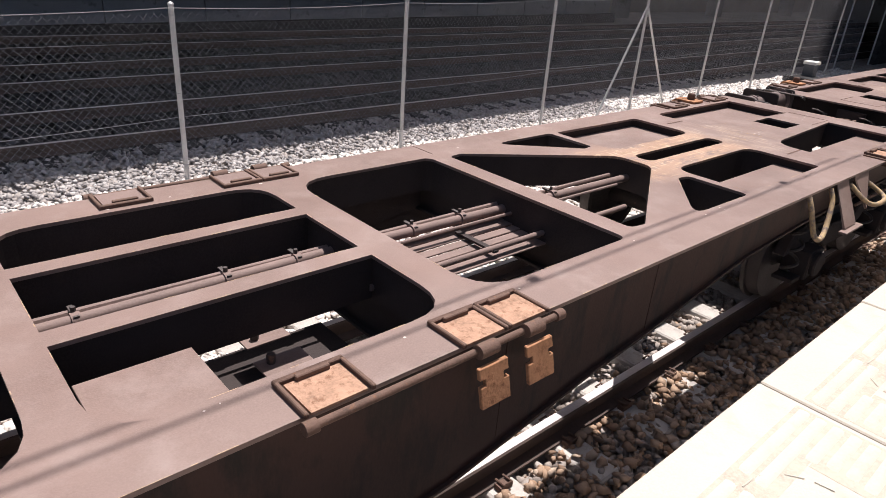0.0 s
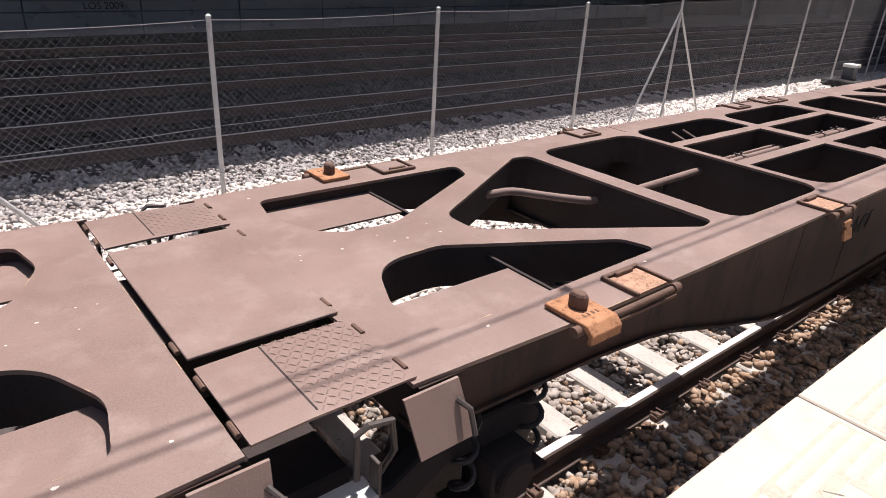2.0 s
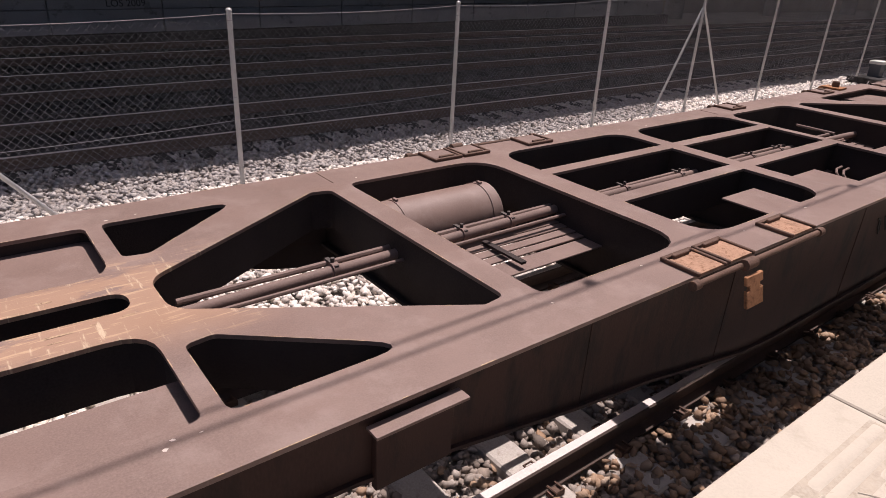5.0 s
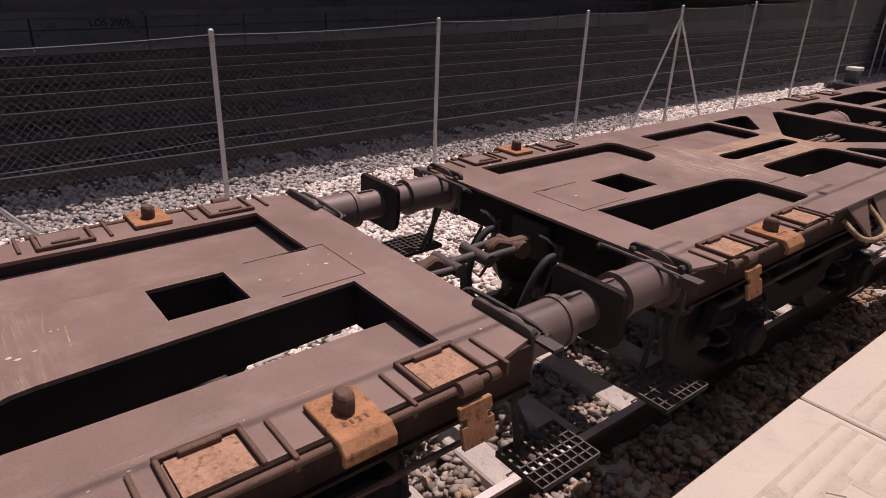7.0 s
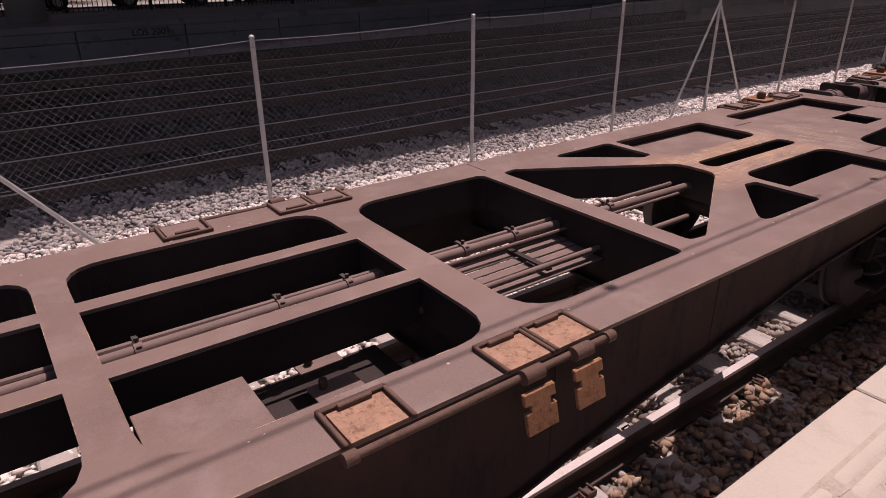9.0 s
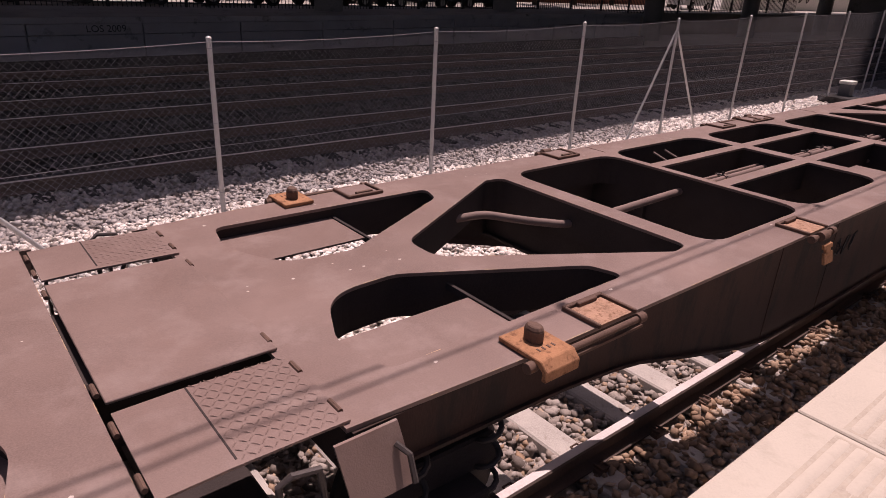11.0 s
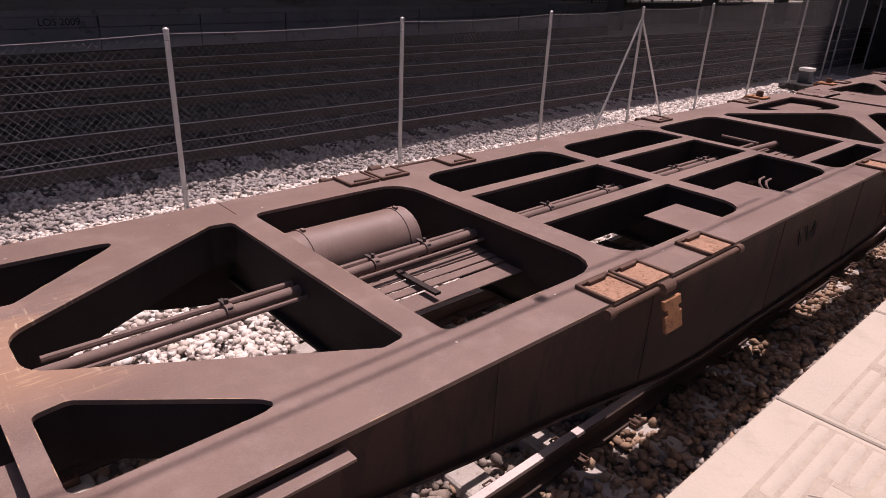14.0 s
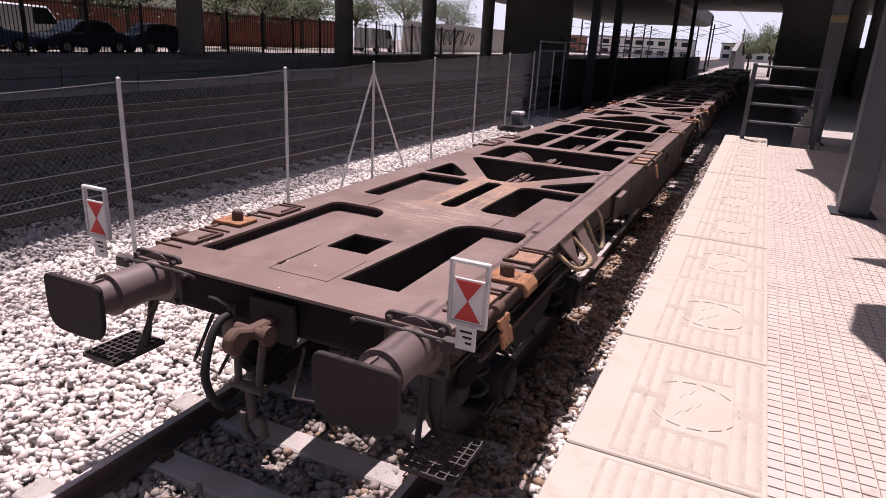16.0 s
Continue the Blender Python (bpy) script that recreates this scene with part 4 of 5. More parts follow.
def half_wagon(name, half, label):
    """Half of an articulated container wagon. Half a lies ahead of the joint, half b behind it."""
    s = 1 if half == "a" else -1
    t = thing(name, label, "railway wagon", "wagons of the train")
    X = lambda x: x * s
    bx = lambda S, x0, x1, y0, y1, z0, z1: S.box(X(x0), X(x1), y0, y1, z0, z1)
    holes = deck_holes(half)
    end = -0.95
    out = [(end, -1.15), (0.0, -HALF), (12.70, -HALF), (12.95, -1.13), (12.95, 1.13), (12.70, HALF), (0.0, HALF), (end, 1.15)]
    deck = part("deck", pierced("deck", flip(out, s), [flip(h, s) for h in holes], DECK - 0.02, DECK), DECK_PAINT, t, "worn brown painted steel deck plate with cut-outs")
    und = [(end + 0.03, -1.10), (12.90, -1.10), (12.90, 1.10), (end + 0.03, 1.10)]
    big = [flip(grown(h, 0.025), s) for h in holes]
    part("underframe", pierced("underframe", flip(und, s), big, DECK - 0.27, DECK - 0.0205), UNDER_SHADE, t, "dark box-section underframe")
    # side sills, deep between the bogies
    for side in (-1, 1):
        low = [(end + 0.02, 0.93), (0.2, 0.885), (0.6, 0.845), (0.8, 0.81), (1.33, 0.66), (1.94, 0.50), (2.15, 0.455), (2.4, 0.425), (3.0, 0.40), (5.7, 0.395), (6.1, 0.425), (6.5, 0.50), (7.1, 0.61), (7.64, 0.68), (8.45, 0.82), (8.8, 0.865), (9.6, 0.91), (11.2, 0.94), (12.9, 0.94)]
        prof = [(X(a), c) for a, c in low] + [(X(12.9), DECK - 0.0205), (X(end + 0.02), DECK - 0.0205)]
        sl = part("side_sill", Shape().prism(prof, side * 1.145, side * 1.165, "y"), SILL_SHADE, t, "brown rust-streaked side sill, darkened for its shade")
        # Extra sheet whose dark colour gives the shade on the sill's inner face.
        part("shade_lining", Shape().prism(prof, side * 1.131, side * 1.144, "y"), UNDER_SHADE, sl, "added dark lining standing for shade inside the sill")
        edge = Shape()
        for (a, c), (d, e) in zip(low[:-1], low[1:]):
            q = [(X(a), c - 0.018), (X(d), e - 0.018), (X(d), e), (X(a), c)]
            edge.prism(q, side * 1.03, side * 1.185, "y")
        part("bottom_flange", edge, SILL_SHADE, sl)
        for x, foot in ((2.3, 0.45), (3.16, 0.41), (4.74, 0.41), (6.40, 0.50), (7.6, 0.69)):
            part("stiffener", Shape().prism([(side * 1.165, foot), (side * 1.168, foot), (side * 1.1685, DECK - 0.03), (side * 1.165, DECK - 0.03)], X(x) - 0.006, X(x) + 0.006, "x"), SILL_SHADE, sl)
        for x in (1.76, 3.16, 4.74, 6.39, 7.74):
            part("gusset", Shape().box(X(x) - 0.012, X(x) + 0.012, side * 0.55, side * 1.144, 0.70 if x > 7 else 0.62, DECK - 0.27), UNDER_SHADE, t)
    part("long_web", Shape().box(X(3.1), X(6.4), 0.403, 0.427, 0.56, DECK - 0.27), UNDER_SHADE, t)
    # Plate added on the far side only, to cover sunlit ballast behind the openings.
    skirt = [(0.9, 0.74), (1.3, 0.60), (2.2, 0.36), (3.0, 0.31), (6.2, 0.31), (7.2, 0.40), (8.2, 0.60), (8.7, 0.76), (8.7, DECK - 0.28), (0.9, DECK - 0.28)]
    part("added_skirt", Shape().prism([(X(a), c) for a, c in skirt], 1.03, 1.042, "y"), UNDER_SHADE, t, "added dark skirt plate hiding sunlit ballast beyond")
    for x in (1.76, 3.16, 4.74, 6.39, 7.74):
        part("cross_web", Shape().box(X(x) - 0.012, X(x) + 0.012, -0.56, 0.56, 0.70 if x > 7 else 0.62, 0.94), UNDER_SHADE, t)
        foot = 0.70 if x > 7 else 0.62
        part("lower_flange", Shape().box(X(x) - 0.05, X(x) + 0.05, -1.14, 1.14, foot - 0.02, foot), UNDER_SHADE, t)
    # plates lying lower inside the openings
    low_z = DECK - 0.085
    for side in (-1, 1):
        for x0, x1 in ((9.19, 10.52), (10.89, 12.60)):
            part("wheel_guard", Shape().box(X(x0), X(x1), side * (0.55 if side < 0 else 0.43), side * 1.12, low_z - 0.012, low_z), PAINT, t)
        part("wheel_guard", Shape().box(X(-0.70), X(0.18), side * 0.50, side * 1.12, low_z - 0.012, low_z), PAINT, t)
        part("guard_edge", Shape().box(X(0.18), X(0.20), side * 0.20, side * 1.0, low_z - 0.03, low_z + 0.01), UNDER_SHADE, t)
    plates = ((4.84, 5.27),) if half == "a" else ((4.07, 4.53), (5.03, 5.46))
    for x0, x1 in plates:
        part("valve_cover", Shape().box(X(x0), X(x1), -1.12, -0.50, DECK - 0.07, DECK - 0.058), PAINT, t, bevel=0.002)
        part("cover_web", Shape().box(X(x0), X(x0 + 0.012), -1.12, -0.52, DECK - 0.25, DECK - 0.07), UNDER_SHADE, t)
    # dark floors added to block light low in the valve openings, and small shelves
    for x0, x1 in ((4.86, 6.24),) if half == "a" else ((3.26, 4.60), (4.88, 6.24)):
        part("added_floor", Shape().box(X(x0), X(x1), -0.80, 0.13, 0.55, 0.562), UNDER_SHADE, t)
        part("added_floor", Shape().box(X(x0), X(x0 + 0.55 * (x1 - x0)), -1.02, -0.81, 0.535, 0.547), UNDER_SHADE, t)
        for x in (x0 + 0.02, x1 - 0.02):
            part("floor_hanger", Shape().box(X(x) - 0.01, X(x) + 0.01, -1.0, -0.95, 0.547, DECK - 0.27), UNDER_SHADE, t)
    for x0, x1, y0, y1, z in ((5.63, 5.88, -0.98, -0.26, 0.742), (5.66, 5.90, -0.14, -0.03, 0.742)) if half == "a" else ((3.47, 3.72, -0.98, -0.20, 0.62), (3.42, 3.70, -0.04, 0.08, 0.62), (6.02, 6.24, -0.98, -0.34, 0.70)):
        sh = part("valve_shelf", Shape().box(X(x0), X(x1), y0, y1, z - 0.012, z), PIPE, t, bevel=0.002)
        part("shelf_bolt", Shape().cyl((X(x0 + 0.07), y1 - 0.05, z), (X(x0 + 0.07), y1 - 0.05, z + 0.05), 0.022, 6), STEEL, sh)
    # pipes and rods along the middle
    run = [((1.7, 0.08, 0.99), (3.0, 0.11, 1.0), (6.3, 0.13, 1.0), (9.2, 0.06, 0.99), (9.6, 0.04, 0.9), (11.6, 0.02, 0.9)), ]
    part("brake_pipe", Shape().tube([(X(a), b, c) for a, b, c in run[0]], 0.032, 12), PIPE, t, smooth=True)
    part("brake_pipe", Shape().tube([(X(3.3 if half == "a" else 2.2), 0.185, 1.01), (X(4.5), 0.19, 1.01), (X(9.0), 0.15, 1.01)], 0.017, 8), PIPE, t, smooth=True)
    part("brake_pipe", Shape().tube([(X(3.3 if half == "a" else 2.2), 0.035, 0.99), (X(5.0), 0.05, 0.99), (X(8.9), 0.0, 0.99)], 0.012, 8), PIPE, t, smooth=True)
    part("hand_rail", Shape().tube([(X(3.3), -0.50, 0.66), (X(6.2), -0.52, 0.66), (X(8.6), -0.50, 0.66)], 0.024, 10), PIPE, t, smooth=True)
    for x in (3.4, 3.9, 5.0, 5.7, 6.1, 6.9, 7.3, 8.2):
        py = 0.08 + 0.03 * min(1.0, (x - 1.7) / 1.3) + 0.02 * max(0.0, min(1.0, (x - 3.0) / 3.3)) - 0.07 * max(0.0, min(1.0, (x - 6.3) / 2.9))
        pc = part("pipe_clamp", Shape().cyl((X(x) - 0.02, py, 1.0), (X(x) + 0.02, py, 1.0), 0.041, 14), PIPE, t, smooth=True)
        part("clamp_bolt", Shape().cyl((X(x), py + 0.02, 1.03), (X(x), py + 0.02, 1.062), 0.012, 6).box(X(x) - 0.012, X(x) + 0.012, py - 0.03, py + 0.09, 1.028, 1.036), STEEL, pc)
    tray = (1.95, 3.15) if half == "b" else (6.42, 7.75)
    for tr in ((tray, (6.45, 7.6)) if half == "b" else (tray,)):
        for k, (w, z) in enumerate(((0.072, 0.925), (0.070, 0.92), (0.072, 0.912), (0.069, 0.905), (0.15, 0.893))):
            y = 0.105 - 0.076 * k - (0.042 if k == 4 else 0)
            part("cable_tray", Shape().box(X(tr[0] - 0.1), X(tr[1] + 0.1), y - w / 2, y + w / 2, z - 0.012, z), PIPE, t, bevel=0.003)
        part("tray_bracket", Shape().box(X((tr[0] + tr[1]) / 2 + 0.12), X((tr[0] + tr[1]) / 2 + 0.16), -0.30, 0.06, 0.93, 0.945), UNDER_SHADE, t)
    if half == "b":
        x0, x1, r, y, z = 6.73, 7.62, 0.205, 0.56, 0.90
        tank = Shape().tube([(X(x), y, z) for x in (x0 - 0.07, x0 - 0.055, x0 - 0.02, x0, x1, x1 + 0.02, x1 + 0.055, x1 + 0.07)], [0.03, 0.12, 0.185, r, r, 0.185, 0.12, 0.03], 26)
        tk = part("air_tank", tank, PAINT, t, "brown cylindrical air reservoir", smooth=True)
        for x in (x0 + 0.07, x1 - 0.12):
            part("tank_strap", Shape().tube([(X(x) - 0.018, y, z), (X(x) + 0.018, y, z)], [r + 0.006, r + 0.006], 26), PAINT, tk, smooth=True)
            part("strap_bolt", Shape().box(X(x) - 0.01, X(x) + 0.01, y - 0.02, y + 0.02, z + r, z + r + 0.018), PAINT, tk)
    else:
        x0, x1 = 4.9, 6.15
        part("brake_cylinder", Shape().tube([(X(x0), 0.62, 0.93), (X(x0 + 0.03), 0.62, 0.93), (X(x1 - 0.03), 0.62, 0.93), (X(x1), 0.62, 0.93)], [0.02, 0.07, 0.07, 0.04], 16), PIPE, t, smooth=True)
    # bent air pipe in the opening next to the joint
    if half == "a":
        for x in (3.80, 4.0):
            part("stay_rod", Shape().tube([(X(x), 0.50, 1.0), (X(x), 0.84, 1.10)], 0.011, 8), PIPE, t, smooth=True)
        for x in (3.62, 4.28):
            part("bent_pipe", Shape().tube([(X(x), -0.50, 0.78), (X(x + 0.02), -0.62, 0.86), (X(x + 0.05), -0.74, 0.90), (X(x + 0.06), -0.86, 0.93)], 0.012, 8), PIPE, t, smooth=True)
        part("brake_pipe", Shape().tube([(X(6.3), -0.27, 0.95), (X(8.62), -0.28, 0.95)], 0.02, 10), PIPE, t, smooth=True)
        part("pipe_hanger", Shape().tube([(X(7.78), -0.20, 0.96), (X(7.80), -0.16, 1.06), (X(7.80), -0.34, 1.06), (X(7.78), -0.34, 0.90)], 0.018, 6), UNDER_SHADE, t)
        part("drain_pipe", Shape().tube([(X(3.42), -0.70, 0.80), (X(3.42), -0.84, 0.95)], 0.025, 10), PIPE, t, smooth=True)
    else:
        part("stay_rod", Shape().tube([(X(2.20), 0.54, 1.03), (X(2.21), 0.13, 1.03)], 0.014, 8), PIPE, t, smooth=True)
        for k in range(2):
            part("bent_pipe", Shape().tube([(X(3.30), -0.42 - 0.06 * k, 0.98), (X(3.42), -0.43 - 0.06 * k, 0.98), (X(3.48), -0.46 - 0.06 * k, 0.96), (X(3.50), -0.55 - 0.05 * k, 0.88)], 0.011, 8), PIPE, t, smooth=True)
        for pts in ([(0.35, 0.14, 0.80), (1.07, 0.09, 0.80), (1.7, 0.03, 0.82)], [(0.5, -0.04, 0.80), (1.1, -0.13, 0.80), (1.6, -0.2, 0.80)]):
            part("brake_rod", Shape().tube([(X(a), b, c) for a, b, c in pts], 0.02, 10), PIPE, t, smooth=True)
        part("valve_block", Shape().box(X(3.5), X(3.78), -0.78, -0.56, 0.78, 0.95), STEEL, t, bevel=0.02)
    bend = [(0.90, 0.61, 1.0), (1.06, 0.60, 1.0), (1.26, 0.56, 1.0), (1.39, 0.39, 1.0), (1.52, 0.22, 1.0), (1.72, 0.10, 0.99), (2.2, 0.09, 0.98)]
    if half == "b":
        bend = [(0.90, 0.56, 1.0), (1.04, 0.565, 1.0), (1.17, 0.54, 1.0), (1.32, 0.42, 1.0), (1.50, 0.19, 0.99), (1.62, 0.06, 0.95)]
    part("air_pipe", Shape().tube(flowing([(X(a), b, c) for a, b, c in bend]), 0.03, 12), PIPE, t, smooth=True)
    part("pipe_union", Shape().cyl((X(bend[0][0]), bend[0][1], bend[0][2]), (X(bend[0][0] + 0.06), bend[0][1] + 0.02, bend[0][2] + 0.01), 0.042, 8), PIPE, t)
    # container pins, seats, hinge tubes and flaps along both edges
    for side in (-1, 1):
        for x in (0.0, 11.985):
            pin_seat(t, X(x), side, s)
        seats = [0.50, 2.68, 11.52, 12.44] + ([5.51, 6.21, 6.475] if half == "a" else [5.77, 6.46, 6.74])
        for x in seats:
            S = Shape()
            pocket_frame(S, X(x), side, 0.26 if 6 < x < 7 else 0.29)
            pk = part("seat_frame", S, RUST_DARK, t, "rusty raised container seat frame", bevel=0.004)
            part("seat_plate", Shape().box(X(x) - 0.115, X(x) + 0.115, side * 1.012, side * 1.20, DECK + 0.002, DECK + 0.012), RUST_PALE if side < 0 else PIPE, pk, "worn rusty seat")
        for x0, x1 in ((-0.14, 0.66), (2.52, 2.86), (5.35, 6.66) if half == "a" else (5.6, 6.95), (11.36, 12.62)):
            tb = part("hinge_tube", Shape().cyl((X(x0), side * 1.235, DECK - 0.012), (X(x1), side * 1.235, DECK - 0.012), 0.016, 12), RUST_DARK, t, smooth=True)
            for x in (x0 + 0.02, x1 - 0.02):
                part("tube_collar", Shape().cyl((X(x) - 0.025, side * 1.235, DECK - 0.012), (X(x) + 0.025, side * 1.235, DECK - 0.012), 0.026, 12), RUST_DARK, tb, smooth=True)
        for x in (6.17, 6.45, 12.46, 2.66) if half == "a" else (6.46, 12.46):
            flap(t, X(x), side, 0.13 if x < 3 else 0.165, 0.18 if x < 3 else 0.22)
        for x in (11.3, 11.75, 12.22, 12.68):
            part("rib", Shape().box(X(x) - 0.009, X(x) + 0.009, side * 1.0, side * 1.24, DECK - 0.05, DECK + 0.014), RUST_DARK, t, bevel=0.003)
        if half == "a":
            part("guard_bar", Shape().box(X(0.22), X(0.72), side * 1.195, side * 1.21, 1.055, 1.07), RUST_DARK, t)
        part("guard_bar", Shape().cyl((X(10.7), side * 1.22, 0.86), (X(12.6), side * 1.22, 0.86), 0.013, 8), RUST_DARK, t, smooth=True)
    # grab loops, brackets and lashing plates by the outer bogie
    for side in (-1, 1):
        y = side * 1.18
        lp = [(9.62, y, DECK - 0.03), (9.60, y + side * 0.05, DECK - 0.12), (9.64, y + side * 0.10, DECK - 0.30), (9.74, y + side * 0.12, DECK - 0.36), (9.88, y + side * 0.10, DECK - 0.32), (10.02, y + side * 0.05, DECK - 0.14), (10.05, y, DECK - 0.04)]
        part("grab_loop", Shape().tube(flowing([(X(a), b, c) for a, b, c in lp]), 0.02, 10), YELLOW, t, "bent grab handle in chipped yellow paint", smooth=True)
        lp = [(10.92, y, DECK - 0.12), (10.94, y + side * 0.14, DECK - 0.20), (10.84, y + side * 0.2, DECK - 0.22), (10.62, y + side * 0.2, DECK - 0.22), (10.53, y + side * 0.14, DECK - 0.19), (10.50, y, DECK - 0.08)]
        part("grab_loop", Shape().tube(flowing([(X(a), b, c) for a, b, c in lp]), 0.02, 10), YELLOW, t, "bent grab handle in chipped yellow paint", smooth=True)
        a = Shape().add([(X(10.90), y, DECK - 0.02), (X(10.56), y, DECK - 0.02), (X(10.66), y + side * 0.14, DECK - 0.28), (X(10.90), y, DECK - 0.035), (X(10.56), y, DECK - 0.035), (X(10.66), y + side * 0.125, DECK - 0.295)],
                        [(0, 1, 2), (5, 4, 3), (0, 3, 4, 1), (1, 4, 5, 2), (2, 5, 3, 0)])
        part("corner_bracket", a, PAINT, t)
        a = Shape().add([(X(10.42), y, DECK - 0.03), (X(10.18), y, DECK - 0.03), (X(10.12), y + side * 0.17, DECK - 0.34), (X(10.36), y + side * 0.17, DECK - 0.34),
                         (X(10.42), y, DECK - 0.045), (X(10.18), y, DECK - 0.045), (X(10.12), y + side * 0.155, DECK - 0.35), (X(10.36), y + side * 0.155, DECK - 0.35)],
                        [(0, 1, 2, 3), (7, 6, 5, 4), (0, 4, 5, 1), (1, 5, 6, 2), (2, 6, 7, 3), (3, 7, 4, 0)])
        lash = part("lashing_plate", a, PAINT, t)
        part("plate_foot", Shape().box(X(10.05), X(10.42), y + side * 0.15, y + side * 0.21, DECK - 0.365, DECK - 0.35), PAINT, lash)
        if half == "a":
            continue
        part("label_holder", Shape().box(X(8.40), X(8.74), side * 1.165, side * 1.20, 0.80, 1.08), SILL_SHADE, t, "brown sheet metal label holder", bevel=0.004)
        part("holder_lip", Shape().box(X(8.37), X(8.77), side * 1.18, side * 1.25, 1.08, 1.092), PAINT, t)
    # scraped and rubbed paint on the outer deck
    rnd = random.Random(7 if half == "a" else 9)
    sc = Shape()
    for k in range(90):
        x = rnd.triangular(8.85, 11.6, 10.3 if k % 2 else 9.4)
        y = rnd.gauss(0.0, 0.20 if x > 10.5 else 0.26)
        inside = (9.15 < x < 10.55 and (abs(y) > 0.235 or -0.12 < y < 0.15)) or (10.86 < x and abs(y) > 0.2) or (11.6 < x) or (x < 9.2 and abs(y) < 0.3)
        if inside:
            continue
        ln = rnd.uniform(0.015, 0.12) if x > 10.5 else rnd.uniform(0.01, 0.05)
        w = rnd.uniform(0.0012, 0.004) if x > 10.5 else rnd.uniform(0.002, 0.009)
        if x < 9.2:
            ln *= 0.5
        across = 10.5 < x
        lx, ly = (w, ln) if across else (ln, w)
        sk = rnd.uniform(0.0, 0.05) if across else rnd.uniform(-0.01, 0.01)
        z = DECK + 0.0012 + 0.000004 * k
        sc.add([(X(x - lx), y - ly + sk * 0.3, z), (X(x + lx), y - ly * 0.8, z), (X(x + lx * 1.1 + sk), y + ly, z), (X(x - lx + sk), y + ly * 0.9, z)], [(0, 1, 2, 3)])
    part("paint_scrape", sc, SCRAPE, deck, "pale scraped paint and rust scratches")["kind"] = "stuff"
    worn = Shape()
    for h in holes + [out]:
        for (a, b), (c, d) in zip(h, h[1:] + h[:1]):
            ln = math.hypot(c - a, d - b)
            if ln < 0.1:
                continue
            e, g = (c - a) / ln, (d - b) / ln
            mx, my = sum(p[0] for p in h) / len(h), sum(p[1] for p in h) / len(h)
            nx, ny = -g, e
            if (nx * ((a + c) / 2 - mx) + ny * ((b + d) / 2 - my) < 0) != (h is out):
                nx, ny = -nx, -ny
            for k in range(int(ln * 4) + 1):
                u, w = rnd.uniform(0, ln), rnd.uniform(0.0015, 0.005)
                v = min(ln, u + rnd.choice((0.012, 0.03, 0.07, 0.16)) * rnd.uniform(0.6, 1.4))
                z = DECK + 0.0006 + 0.00001 * rnd.randrange(40)
                worn.add([(X(a + e * u), b + g * u, z), (X(a + e * v), b + g * v, z), (X(a + e * v * 0.9 + e * u * 0.1 + nx * w), b + g * v * 0.9 + g * u * 0.1 + ny * w, z), (X(a + e * (u + (v - u) * 0.2) + nx * w), b + g * (u + (v - u) * 0.2) + ny * w, z)], [(0, 1, 2, 3)])
    part("edge_wear", worn, SCRAPE, deck, "pale chipped paint along the plate edges")["kind"] = "stuff"
    fk = Shape()
    for k in range(70):
        x, y = rnd.uniform(-0.9, 12.8), rnd.choice((-1, 1)) * rnd.uniform(0.95, 1.0) if k % 3 else rnd.uniform(-0.12, 0.12)
        if k % 3 == 0:
            x = rnd.choice((rnd.uniform(-0.9, 0.1), rnd.uniform(12.15, 12.9), rnd.uniform(10.6, 11.6)))
        r, a = rnd.uniform(0.004, 0.013), rnd.uniform(0, 3)
        z = DECK + 0.0016 + 0.000004 * k
        fk.add([(X(x) + r * rnd.uniform(0.5, 1.5) * math.cos(a + j), y + r * rnd.uniform(0.4, 1.0) * math.sin(a + j), z) for j in (0, 1.2, 2.5, 3.6, 4.9)], [(0, 1, 2, 3, 4)])
    part("paint_fleck", fk, FLECK, deck, "small pale flecks and droppings")["kind"] = "stuff"
    for x0, x1, y0, y1 in ((12.20, 12.66, -0.2, -0.196), (12.66, 12.664, -0.2, 0.26), (12.2, 12.66, 0.256, 0.26), (10.62, 10.9, -0.60, -0.585), (10.62, 10.9, 0.6, 0.615), (3.155, 3.159, 0.95, 1.18), (7.74, 7.744, 0.93, 1.18)):
        part("weld_seam", Shape().box(X(x0), X(x1), y0, y1, DECK + 0.0005, DECK + 0.003), RUST_DARK, deck)
    # outer end
    hd = Shape()
    bx(hd, 12.80, 12.90, -1.16, 1.16, 0.86, DECK - 0.022)
    part("headstock", hd, UNDER_SHADE, t, "dark steel end beam", bevel=0.006)
    for side in (-1, 1):
        buffer_unit(t, s, side)
        grip = part("end_grip", Shape().tube(flowing([(X(12.955), side * 0.60, DECK - 0.05), (X(13.0), side * 0.61, DECK - 0.015), (X(13.01), side * 0.72, DECK - 0.005), (X(13.01), side * 1.04, DECK - 0.005), (X(13.0), side * 1.15, DECK - 0.015), (X(12.955), side * 1.16, DECK - 0.05)], 3), 0.012, 8), STEEL, t, smooth=True)
        for gy in (0.62, 1.14):
            part("grip_bolt", Shape().cyl((X(12.99), side * gy, DECK - 0.02), (X(13.03), side * gy, DECK - 0.02), 0.016, 6), STEEL, grip)
        part("end_bracket", Shape().box(X(12.93), X(12.99), side * 1.14, side * 1.26, DECK - 0.03, DECK - 0.015).box(X(12.99), X(12.995), side * 1.14, side * 1.26, DECK - 0.08, DECK - 0.015), STEEL, t)
        step = Shape()
        for k in range(7):
            bx(step, 12.84, 13.24, side * (1.06 + 0.05 * k) - 0.004, side * (1.06 + 0.05 * k) + 0.004, 0.48, 0.51)
